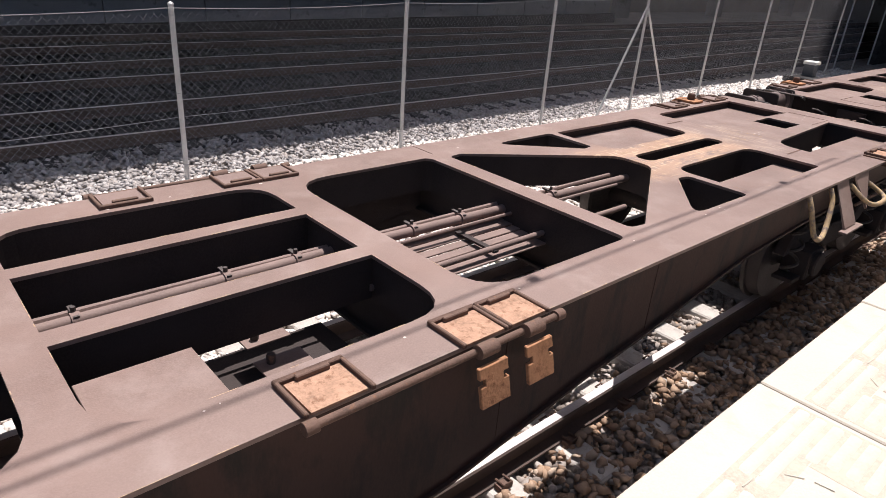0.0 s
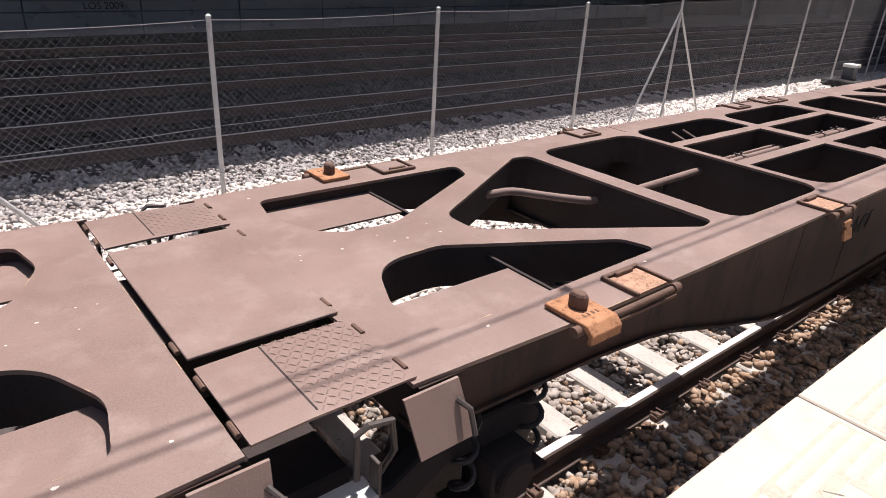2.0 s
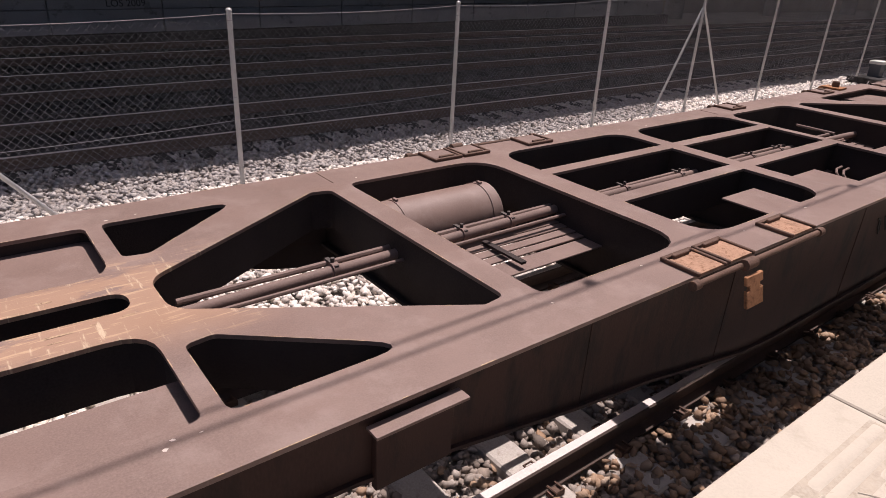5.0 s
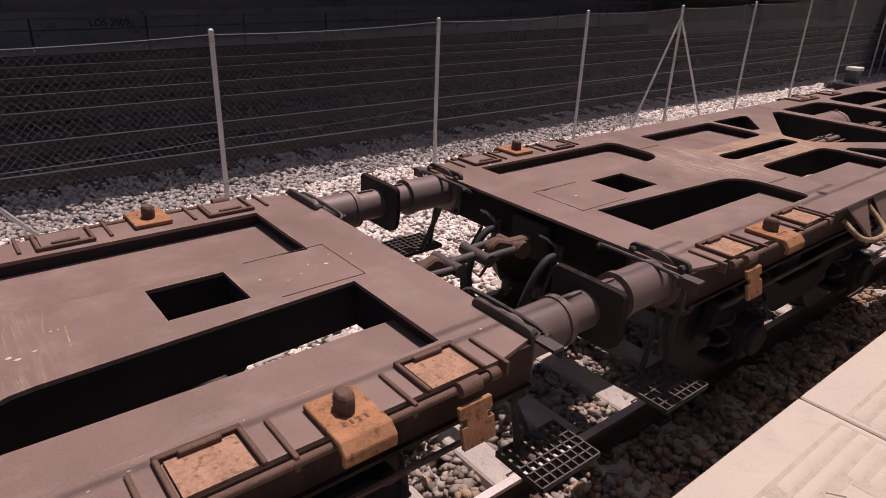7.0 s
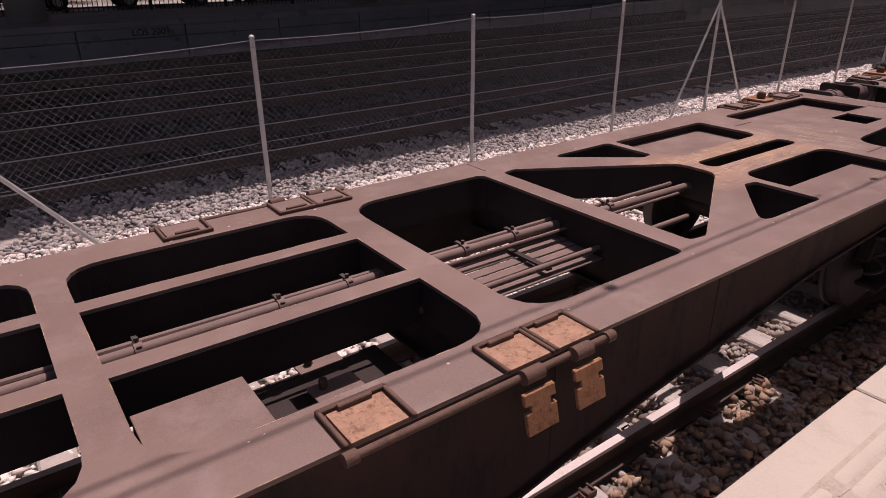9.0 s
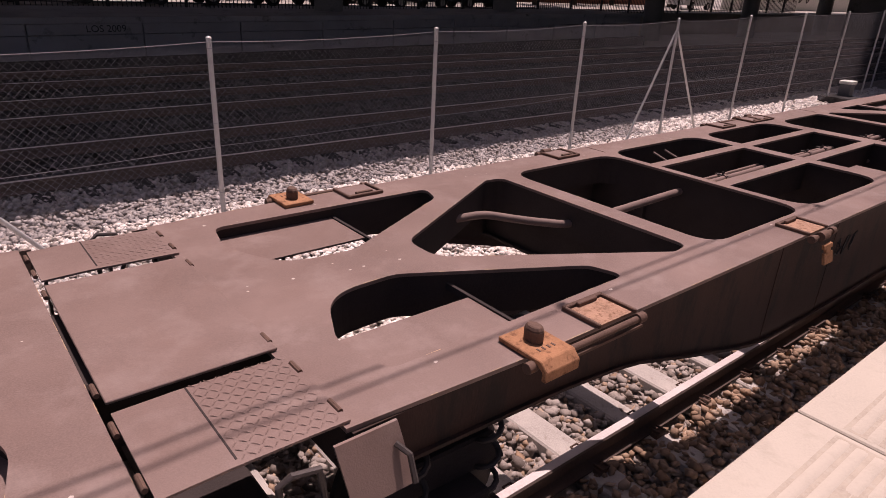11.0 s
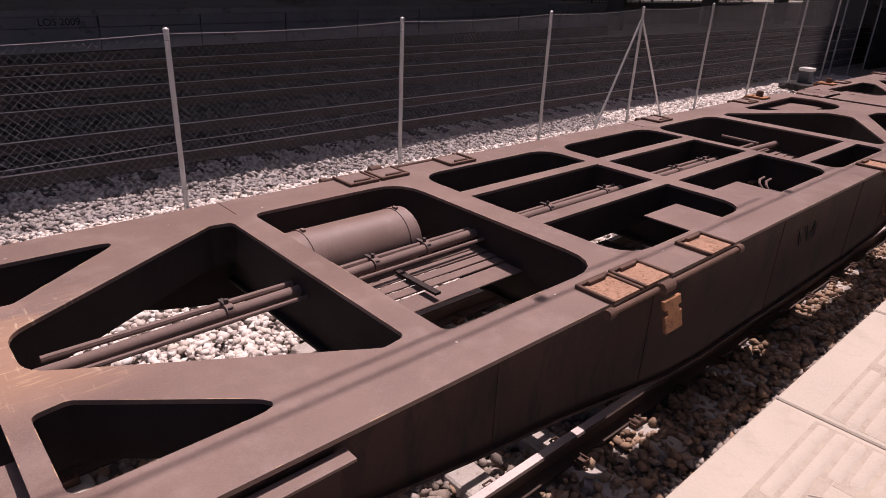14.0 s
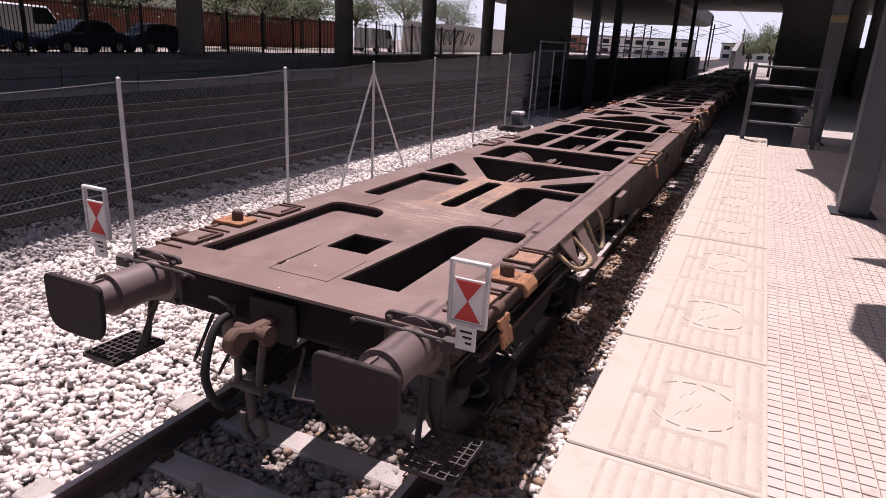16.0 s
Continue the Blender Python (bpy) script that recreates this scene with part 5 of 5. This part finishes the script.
        for k in range(9):
            bx(step, 12.84 + 0.05 * k - 0.004, 12.84 + 0.05 * k + 0.004, side * 1.06, side * 1.36, 0.48, 0.51)
        ss = part("step_grating", step, STEEL, t, "dark steel grating step")
        part("step_hanger", Shape().tube([(X(12.86), side * 1.1, 0.95), (X(12.92), side * 1.12, 0.52), (X(12.96), side * 1.2, 0.50)], 0.018, 8), STEEL, ss, smooth=True)
        part("step_hanger", Shape().tube([(X(12.86), side * 1.0, 0.95), (X(13.05), side * 1.06, 0.52), (X(13.1), side * 1.12, 0.50)], 0.018, 8), STEEL, ss, smooth=True)
        part("shunter_rail", Shape().tube([(X(12.9), side * 0.52, 0.86), (X(13.1), side * 0.5, 0.62), (X(13.12), side * 0.28, 0.60), (X(12.95), side * 0.24, 0.84)], 0.012, 8), STEEL, t, smooth=True)
    bogie(t, X(11.1))
    return t


def joint_plates(t):
    """Hinged bridge plates and steps at the joint; they belong to the half ahead of it."""
    y = [(-1.13, -0.625), (-0.555, 0.57), (0.64, 1.06)]
    for k, (a, c) in enumerate(y):
        if k == 1:
            b = part("bridge_plate", Shape().box(-1.575, -0.92, a, c, DECK + 0.004, DECK + 0.018), PAINT, t, "hinged flat steel bridge plate", bevel=0.003)
        else:
            pts = [(-1.575, DECK + 0.004), (-1.35, DECK + 0.010), (-0.92, DECK + 0.004), (-0.92, DECK + 0.014), (-1.35, DECK + 0.02), (-1.575, DECK + 0.014)]
            b = part("bridge_plate", Shape().prism(pts, a, c, "y"), PAINT, t, "hinged chequer steel bridge plate")
            tread = Shape()
            for i in range(22):
                for j in range(int((c - a) / 0.036)):
                    x, yy = -1.555 + 0.0285 * i, a + 0.03 + 0.036 * j
                    if x < -1.30:
                        continue
                    d = 0.010 if (i + j) % 2 else -0.010
                    zz = DECK + 0.0155 + 0.006 * (1 - abs(x + 1.3) / 0.4)
                    tread.add([(x - 0.010, yy - d - 0.003, zz), (x + 0.010, yy + d - 0.003, zz), (x + 0.010, yy + d + 0.003, zz), (x - 0.010, yy - d + 0.003, zz), (x, yy, zz + 0.0016)], [(0, 1, 4), (1, 2, 4), (2, 3, 4), (3, 0, 4)])
            part("chequer_tread", tread, PAINT, b)
            part("plate_seam", Shape().box(-1.325, -1.318, a + 0.03, c - 0.002, DECK + 0.0195, DECK + 0.0215), UNDER_SHADE, b)
        for yy in (a + 0.1, c - 0.1):
            for xx in (-0.925, -1.59):
                part("hinge", Shape().cyl((xx, yy - 0.04, DECK + 0.014), (xx, yy + 0.04, DECK + 0.014), 0.011, 8), RUST_DARK, b, smooth=True)
    part("pivot_beam", Shape().box(-1.75, -0.85, -0.35, 0.35, 0.80, DECK - 0.03), UNDER_SHADE, t, bevel=0.02)
    bogie(t, -1.28)
    for side in (-1, 1):
        yo = side * 1.19
        for x0, x1, lean in ((-1.02, -0.76, 0.06), (-1.80, -1.54, -0.06)):
            v = [(x0, yo, DECK - 0.02), (x1, yo, DECK - 0.02), (x1 + lean * 0.4, yo + side * 0.09, DECK - 0.25), (x0 + lean * 0.4, yo + side * 0.09, DECK - 0.25)]
            v += [(a, b - side * 0.012, c) for a, b, c in v]
            pl = part("lashing_plate", Shape().add(v, [(0, 1, 2, 3), (7, 6, 5, 4), (0, 4, 5, 1), (1, 5, 6, 2), (2, 6, 7, 3), (3, 7, 4, 0)]), PAINT, t)
            part("plate_latch", Shape().tube([(x1 - 0.03, yo + side * 0.03, DECK - 0.09), (x1 + 0.0, yo + side * 0.08, DECK - 0.12), (x1 + 0.0, yo + side * 0.12, DECK - 0.22)], 0.012, 6), STEEL, pl)
        st = part("step_side", Shape().box(-1.508, -1.492, yo, yo + side * 0.06, 0.40, 0.96), STEEL, t, "steel side steps with chequer treads", bevel=0.003)
        part("step_side", Shape().box(-1.168, -1.152, yo, yo + side * 0.06, 0.40, 0.96), STEEL, t, bevel=0.003)
        for z in (0.80, 0.50):
            part("step_tread", Shape().box(-1.50, -1.16, yo - side * 0.06, yo + side * 0.06, z, z + 0.018), GALV, st, bevel=0.003)
        part("step_handle", Shape().tube([(-1.22, yo, DECK - 0.28), (-1.24, yo + side * 0.03, DECK - 0.05), (-1.20, yo + side * 0.04, DECK - 0.02), (-1.10, yo + side * 0.04, DECK - 0.04), (-1.07, yo + side * 0.02, DECK - 0.2), (-1.12, yo, DECK - 0.3)], 0.013, 8), STEEL, st, smooth=True)


def side_marks(t, half):
    """Faded ring and scrawls on the platform side."""
    s = 1 if half == "a" else -1
    if half == "b":
        ring = [(s * (2.10 + 0.19 * math.cos(a)), -1.168, 0.80 + 0.21 * math.sin(a)) for a in [k * math.pi / 18 for k in range(36)]]
        part("painted_ring", Shape().tube(ring, 0.008, 4, True), RUST, t, "faded rusty ring painted on the sill")
    sc = Shape()
    rnd = random.Random(4)
    x0 = 3.25 if half == "a" else 4.1
    for k in range(3):
        pts = [(s * (x0 + 0.13 * k + 0.045 * math.cos(j * 1.1) + 0.01 * j), -1.167, 0.90 + 0.07 * math.sin(j * 1.25 + k)) for j in range(6)]
        sc.tube(pts, 0.008, 4)
    part("painted_scrawl", sc, BLACK, t, "black sprayed scrawl that cannot be read")


front = half_wagon("container_wagon", "a", "empty brown articulated container wagon, front half, worn rusty deck")
joint_plates(front)
side_marks(front, "a")
rear = half_wagon("container_wagon", "b", "empty brown articulated container wagon, rear half, worn rusty deck")
side_marks(rear, "b")
coupling(rear, -1, False)
front_2 = copy_thing(front, pose(0, 0, 0))
coupling(front_2, 1, True)
rear_2 = copy_thing(rear, pose(0, 0, 0))
for o in list(rear_2.children_recursive):
    if o.name.startswith(("draw_hook", "screw_link", "brake_hose", "hose_", "draw_plate", "hook_pin")):
        bpy.data.objects.remove(o)
coupling(rear_2, -1, True)
tagged(rear_2, "empty brown container wagon at the train's tail, worn rusty deck")
ahead = copy_thing(rear, pose(0, 0, 0))
coupling(front, 1, True)


def tail_marker(side):
    """A tail board: red triangles on white, in a frame with a handle."""
    t = thing("tail_board", "white tail board with red triangles on a steel frame", "tail board", "tail boards")
    w, h = 0.086, 0.115
    part("board", Shape().box(-0.006, 0.006, -w, w, -h, h), WHITE, t, bevel=0.003)
    for y in (-w - 0.01, w + 0.01):
        part("frame_bar", Shape().box(-0.014, 0.014, y - 0.01, y + 0.01, -h - 0.02, h + 0.085), GALV, t, bevel=0.003)
    part("handle", Shape().box(-0.014, 0.014, -w - 0.02, w + 0.02, h + 0.075, h + 0.095), WHITE, t, bevel=0.004)
    part("frame_bar", Shape().box(-0.012, 0.012, -w, w, -h - 0.02, -h), GALV, t)
    for sgn in (-1, 1):
        tri = [(-w * 0.82, sgn * h * 0.90), (w * 0.82, sgn * h * 0.90), (0.0, 0.0)]
        part("red_triangle", Shape().prism(tri, -0.0105, -0.0065, "x"), RED, t, "faded red triangle")
    part("tag", Shape().box(-0.008, 0.004, -0.055, 0.055, -h - 0.15, -h - 0.02), WHITE, t, "dirty white tag plate", bevel=0.002)
    for k in range(3):
        part("tag_bar", Shape().box(-0.0105, -0.0085, -0.035, 0.03 - 0.015 * k, -h - 0.055 - 0.03 * k, -h - 0.043 - 0.03 * k), BLACK, t)
    return t


tails = [(tail_marker(-1), -1.29), (tail_marker(1), 1.36)]


# ---------------------------------------------------------------- overhead line
line = thing("overhead_line", "overhead contact wire and catenary above the track", "overhead wire")
for y in (-0.145, -0.235):
    part("contact_wire", Shape().tube([(-20, y, 5.4), (120, y, 5.4)], 0.0085, 8), STEEL, line)
part("catenary_wire", Shape().tube([(x, -0.05, 6.45 + 0.00006 * (x - 20) ** 2) for x in range(-20, 121, 10)], 0.004, 8), STEEL, line)
for k in range(12):
    x = -8.2 + 2.9 * k
    dr = part("dropper", Shape().tube([(x, -0.20, 5.41), (x, -0.05, 6.45)], 0.003, 5), STEEL, line)
    part("clamp", Shape().box(x - 0.03, x + 0.03, -0.222, -0.178, 5.385, 5.43), STEEL, dr)

# ---------------------------------------------------------------- platform end, columns and an unseen shadow-casting roof
gate = thing("platform_gate", "grey tubular steel barrier at the platform's end", "barrier")
for y in (-2.2, -3.72):
    part("post", Shape().box(17.55, 17.71, y - 0.05, y + 0.05, PT - 0.3, PT + 1.76), GREYPAINT, gate, bevel=0.006)
for z in (PT + 0.42, PT + 0.84, PT + 1.27, PT + 1.70):
    part("bar", Shape().cyl((17.63, -3.67, z), (17.63, -2.25, z), 0.03, 10), GREYPAINT, gate, smooth=True)
for k, x in enumerate((10.15, 18.75)):
    c = thing("platform_column", "dark grey steel platform column with a yellow band", "column", "canopy columns")
    c.location = (x, -3.78, PT if x < 16 else PT - 0.08)
    s_ = Shape().box(-0.18, 0.18, -0.17, -0.145, 0, 5.2).box(-0.18, 0.18, 0.145, 0.17, 0, 5.2).box(-0.16, 0.16, -0.145, 0.145, 0, 5.2)
    part("shaft", s_, GREYPAINT, c)
    part("yellow_band", Shape().box(-0.184, 0.184, -0.174, 0.174, 2.84, 3.0), YELLOW, c, "yellow painted band")
    part("foot_plate", Shape().box(-0.26, 0.26, -0.26, 0.26, 0, 0.02), IRON, c)
# Added roof, out of view; its ragged edge shapes the shadows on the paving.
canopy = thing("shadow_roof", "unseen roof cut to cast the platform's shadows", "canopy", kind="structure")
shadow_outline = [(3.0, -12), (3.0, -3.3), (6.2, -2.74), (6.9, -2.5), (7.6, -2.62), (7.75, -2.95), (8.9, -3.1), (9.1, -2.7), (9.3, -3.1), (10.4, -3.2), (11.6, -2.8), (12.9, -2.87), (14.1, -2.7), (14.85, -2.38), (15.2, -2.72), (22.0, -2.7), (22.0, -12)]
part("roof", Shape().prism(shadow_outline, 5.4, 5.6), VIADUCT, canopy)
walkway = thing("walkway", "pale concrete walkway beyond the platform's end", "walkway", kind="structure")
part("walkway_body", Shape().box(18.4, 40, -9.0, -3.95, -0.26, PT - 0.08), CONCRETE, walkway)
part("kerb", Shape().box(18.4, 40, -3.945, -3.85, -0.26, PT - 0.02), CONCRETE, walkway, bevel=0.01)
for k in range(6):
    part("leaning_board", Shape().add([(17.8 + 0.03 * k, -3.30 - 0.07 * k, PT - 0.7), (17.8 + 0.03 * k, -3.36 - 0.07 * k, PT - 0.7), (17.9, -3.34 - 0.05 * k, PT + 0.35 + 0.12 * k), (17.9, -3.29 - 0.05 * k, PT + 0.35 + 0.12 * k),
                                       (17.84 + 0.03 * k, -3.30 - 0.07 * k, PT - 0.7), (17.84 + 0.03 * k, -3.36 - 0.07 * k, PT - 0.7), (17.94, -3.34 - 0.05 * k, PT + 0.35 + 0.12 * k), (17.94, -3.29 - 0.05 * k, PT + 0.35 + 0.12 * k)],
                                      [(0, 1, 2, 3), (7, 6, 5, 4), (0, 4, 5, 1), (1, 5, 6, 2), (2, 6, 7, 3), (3, 7, 4, 0)]), CONCRETE, walkway)
retaining = thing("retaining_wall", "pale sunlit concrete retaining wall beyond the viaduct", "wall", kind="structure")
part("wall_body", Shape().prism([(99, -0.26), (150, -0.26), (150, 5.2), (112, 4.4), (99, 3.0)], 1.4, 2.0, "y"), WALL, retaining)
low = thing("boundary_wall", "low dark concrete wall along the shaded line", "wall", kind="structure")
# Wall below the viaduct, coloured dark like the shaded trackbed.
part("wall_body", Shape().box(30, 97, 5.6, 5.85, -0.3, 2.0), EARTH_SHADE, low)
for z in (2.35, 2.7):
    part("hand_rail", Shape().cyl((26, 5.7, z), (97, 5.7, z), 0.03, 8), GALV, low)
for k in range(20):
    part("rail_post", Shape().cyl((26 + 3.6 * k, 5.7, -0.3), (26 + 3.6 * k, 5.7, 2.75), 0.03, 8), GALV, low)
pier = thing("viaduct_pier", "concrete wall pier under the viaduct", "pier", kind="structure")
for y0, y1 in ((-7.0, -2.9), (-12.0, -10.6), (-20, -17)):
    part("pier_wall", Shape().box(58, 58.8, y0, y1, -0.3, 6.0), VIADUCT, pier)
    part("pier_head", Shape().prism([(y0, 6.0), (y0 - 0.9, 7.8), (y1 + 0.9, 7.8), (y1, 6.0)], 58, 58.8, "x"), VIADUCT, pier)
part("side_wall", Shape().box(26, 96, -9.6, -9.2, -0.3, 3.6), VIADUCT, pier)

# ---------------------------------------------------------------- street behind the far railing
street = thing("street", "raised street level behind the far platform", "street", kind="structure")
part("street_slab", Shape().box(-40, 140, 24.0, 70, -0.4, 1.15), PAVE, street)


def car(x, y, z, turn, paint, label, tall=False):
    """A parked car or van: body with wheel arches, glazed cabin, wheels, lamps."""
    t = thing("van" if tall else "car", label, "van" if tall else "car", "parked vehicles")
    t.matrix_basis = pose(x, y, z, 0, 0, turn)
    if tall:
        body = [(-2.4, 0.35), (2.3, 0.35), (2.35, 0.9), (1.7, 1.15), (1.1, 1.95), (-2.3, 2.05), (-2.42, 1.0)]
        cab = [(0.35, 1.15), (1.62, 1.15), (1.08, 1.85), (0.35, 1.88)]
    else:
        body = [(-2.05, 0.32), (2.05, 0.32), (2.1, 0.65), (1.75, 0.82), (0.95, 0.92), (-1.6, 0.98), (-2.05, 0.85)]
        cab = [(-1.55, 0.95), (1.0, 0.9), (0.35, 1.38), (-0.2, 1.45), (-1.0, 1.42)]
    part("body", Shape().prism(body, -0.82, 0.82, "y"), paint, t, bevel=0.07, smooth=True)
    if not tall:
        part("cabin", Shape().prism(cab, -0.70, 0.70, "y"), paint, t, bevel=0.06, smooth=True)
        glass = [(-1.4, 0.98), (0.82, 0.95), (0.28, 1.33), (-0.95, 1.36)]
        part("side_window", Shape().prism(glass, -0.715, 0.715, "y"), GLASS, t)
    else:
        part("side_window", Shape().prism(cab, -0.83, 0.83, "y"), GLASS, t)
    for a in (-1.3, 1.3):
        for s_ in (-1, 1):
            w = part("wheel", Shape().cyl((a, s_ * 0.66, 0.31), (a, s_ * 0.86, 0.31), 0.31, 20), RUBBER, t, smooth=True)
            part("hub", Shape().cyl((a, s_ * 0.84, 0.31), (a, s_ * 0.87, 0.31), 0.18, 14), GALV, w)
    for s_ in (-1, 1):
        part("headlight", Shape().box(2.0, 2.08, s_ * 0.6 - 0.14, s_ * 0.6 + 0.14, 0.62, 0.74), WHITE, t, bevel=0.02)
    return t


car(16.2, 25.6, 1.15, 4, CARBLUE, "blue parked car behind the iron railing")
car(20.6, 25.3, 1.15, 182, CARDARK, "dark parked car behind the iron railing")
car(20.3, 29.2, 1.15, 2, CARWHITE, "white parked van in the street", True)
car(25.3, 25.5, 1.15, -3, CARDARK, "dark parked car behind the iron railing")
car(11.6, 25.6, 1.15, 0, CARBLUE, "blue parked car behind the iron railing")
car(6.9, 25.4, 1.15, 180, CARDARK, "dark parked car behind the iron railing")
car(2.0, 25.6, 1.15, 3, CARBLUE, "blue parked car behind the iron railing")
car(52.0, 29.0, 1.15, 3, CARWHITE, "white parked van in the street", True)

bw = thing("street_wall", "red brick garden wall across the street", "wall", kind="structure")
part("brick_face", Shape().box(-20, 58, 36, 36.3, 1.1, 3.6), BRICK, bw)
part("wall_cap", Shape().box(-20, 58, 35.95, 36.35, 3.6, 3.7), CONCRETE, bw)
gw = thing("painted_wall", "pale rendered wall with faded sprayed scrawls", "wall", kind="structure")
part("wall_body", Shape().box(60, 90, 30.5, 30.8, 1.1, 4.1), WHITE, gw)
sc = Shape()
for k in range(7):
    x = 68 + 1.5 * k
    sc.tube([(x + 0.6 * math.cos(a) * (1 + 0.2 * math.sin(k * 3)), 30.48, 2.7 + 0.75 * math.sin(a + 0.4 * k)) for a in [j * 0.6 for j in range(9)]], 0.06, 5)
part("sprayed_scrawl", sc, STEEL, gw, "grey sprayed scrawl that cannot be read")
gw2 = part("wall_gate", Shape().box(63, 65.5, 30.4, 30.5, 1.1, 3.6), GALV, gw)


def tree(x, y, z, height, spread, seed):
    """Tapered trunk, forked limbs, and a ragged crown of small leaf blades."""
    rnd = random.Random(seed)
    t = thing("street_tree", "leafy street tree in sunlight", "tree", "street trees")
    t.location = (x, y, z)
    wood = Shape().tube([(0, 0, -0.1), (0.06, 0.02, height * 0.25), (0.0, 0.08, height * 0.5)], [0.2, 0.15, 0.11], 10)
    tips = []
    for k in range(9):
        a = k * 2.4 + rnd.uniform(-0.3, 0.3)
        r = spread * rnd.uniform(0.5, 0.9)
        base = (0, 0.05, height * rnd.uniform(0.35, 0.5))
        tip = Vector((r * math.cos(a), r * math.sin(a), height * rnd.uniform(0.5, 0.95)))
        mid = Vector(base).lerp(tip, 0.5) + Vector((0, 0, 0.3))
        wood.tube([base, mid, tip], [0.08, 0.05, 0.015], 6)
        tips += [tip, mid.lerp(tip, 0.5), mid]
    part("trunk", wood, BARK, t, smooth=True)
    v, f = [], []
    for c in tips:
        for k in range(150):
            p = c + Vector((rnd.gauss(0, 0.42), rnd.gauss(0, 0.42), rnd.gauss(0, 0.34))) * (spread / 2.2)
            d = Vector((rnd.uniform(-1, 1), rnd.uniform(-1, 1), rnd.uniform(-0.6, 0.6))).normalized()
            e = d.orthogonal().normalized() * 0.07
            d = d * 0.12
            n = len(v)
            v += [p - d, p + e, p + d, p - e]
            f.append((n, n + 1, n + 2, n + 3))
    me = bpy.data.meshes.new("crown")
    me.from_pydata([tuple(q) for q in v], [], f)
    part("crown", me, LEAF, t)
    return t


for k, (x, y, h, sp) in enumerate(((4, 31, 5.4, 3.0), (9.5, 32.5, 5.6, 3.1), (14.5, 31.5, 5.2, 2.9), (19.5, 33, 5.5, 3.1), (25, 31, 5.6, 3.2), (30, 33.5, 5.4, 3.0), (36, 31.5, 5.6, 3.2), (42, 33, 5.8, 3.2), (48, 34, 6.0, 3.3), (55, 33, 6.0, 3.3), (70, 36, 7.0, 3.4), (84, 37, 7.0, 3.6))):
    tree(x, y, 1.1, h, sp, 20 + k)
for k, (x, y, h, sp) in enumerate(((118, -4, 7.5, 3.4), (128, -9, 8, 3.6), (112, -8.5, 6, 2.8), (106, -3.0, 7.2, 3.0), (103, -5.6, 6.4, 2.6), (124, 0.2, 7.0, 3.0))):
    tree(x, y, -0.26, h, sp, 40 + k)


def block(x, y, w, d, h, paint, floors, bays, label):
    """A far building with storeys of real window openings set in its face."""
    t = thing("far_building", label, "building", "far buildings")
    t.location = (x, y, -0.26)
    part("wall", Shape().box(0, d, -w / 2, w / 2, 0, h), paint, t)
    part("roof", Shape().box(-0.3, d + 0.3, -w / 2 - 0.3, w / 2 + 0.3, h, h + 0.5), VIADUCT, t)
    for i in range(floors):
        for j in range(bays):
            yy = -w / 2 + w * (j + 0.5) / bays
            zz = h * (i + 0.35) / floors
            wn_ = part("window", Shape().box(-0.08, 0.1, yy - w / bays * 0.3, yy + w / bays * 0.3, zz, zz + h / floors * 0.45), GLASS, t)
            part("sill", Shape().box(-0.2, 0.0, yy - w / bays * 0.34, yy + w / bays * 0.34, zz - 0.12, zz), CONCRETE, wn_)
    return t


block(240, 38, 34, 14, 6.2, WHITE, 2, 9, "grey-green flat-roofed far building beyond the station")
block(210, 64, 26, 10, 5.5, BRICK, 2, 6, "low red-brown far building beyond the station")
block(300, 0, 30, 12, 6.5, WHITE, 2, 7, "pale far building beyond the tracks")
hz = bpy.data.materials.new("bright hazy sky")
hz.use_nodes = True
hz.node_tree.nodes.remove(hz.node_tree.nodes["Principled BSDF"])
em = hz.node_tree.nodes.new("ShaderNodeEmission")
em.inputs["Color"].default_value, em.inputs["Strength"].default_value = (0.90, 0.95, 1.0, 1), 0.75
hz.node_tree.links.new(em.outputs[0], hz.node_tree.nodes["Material Output"].inputs["Surface"])
tagged(part("backdrop", Shape().box(460, 461, -160, 330, -0.26, 60), hz), "bright hazy sky beyond the station", "backdrop", kind="structure")
for k, (x, y) in enumerate(((112, 6), (135, 14), (150, 22), (165, 3), (180, 30), (140, 33), (120, 19), (128, 26), (158, 12), (172, 24), (190, 16), (205, 36), (146, 8))):
    m = thing("catenary_mast", "thin steel catenary mast beyond the viaduct", "mast", "catenary masts")
    m.location = (x, y, -0.26)
    part("pole", Shape().box(-0.13, 0.13, -0.13, 0.13, 0, 8.2), IRON, m)
    part("bracket", Shape().tube([(0, 0, 6.2), (0, -2.8, 6.9)], 0.05, 6).tube([(0, 0, 7.6), (0, -2.8, 6.95)], 0.03, 6), IRON, m)
    part("wire", Shape().tube([(-25, -2.8, 6.1), (0, -2.8, 6.1), (60, -2.8, 6.1)], 0.03, 5), IRON, m)


# ---------------------------------------------------------------- everything that rolls
def motions():
    for ob, x0, y0, z0 in ((front, U_FRONT, 0, 0), (rear, U_FRONT - JOINT, 0, 0), (front_2, U_FRONT - WAGON, 0, 0), (rear_2, U_FRONT - WAGON - JOINT, 0, 0), (ahead, U_FRONT + WAGON - JOINT, 0, 0),
                           (tails[0][0], U_FRONT - WAGON - JOINT - 13.02, tails[0][1], 1.40), (tails[1][0], U_FRONT - WAGON - JOINT - 13.02, tails[1][1], 1.39)):
        walk(ob, [(t, pose(x0 + d, y0, z0)) for t, d in TRAVEL])


motions()
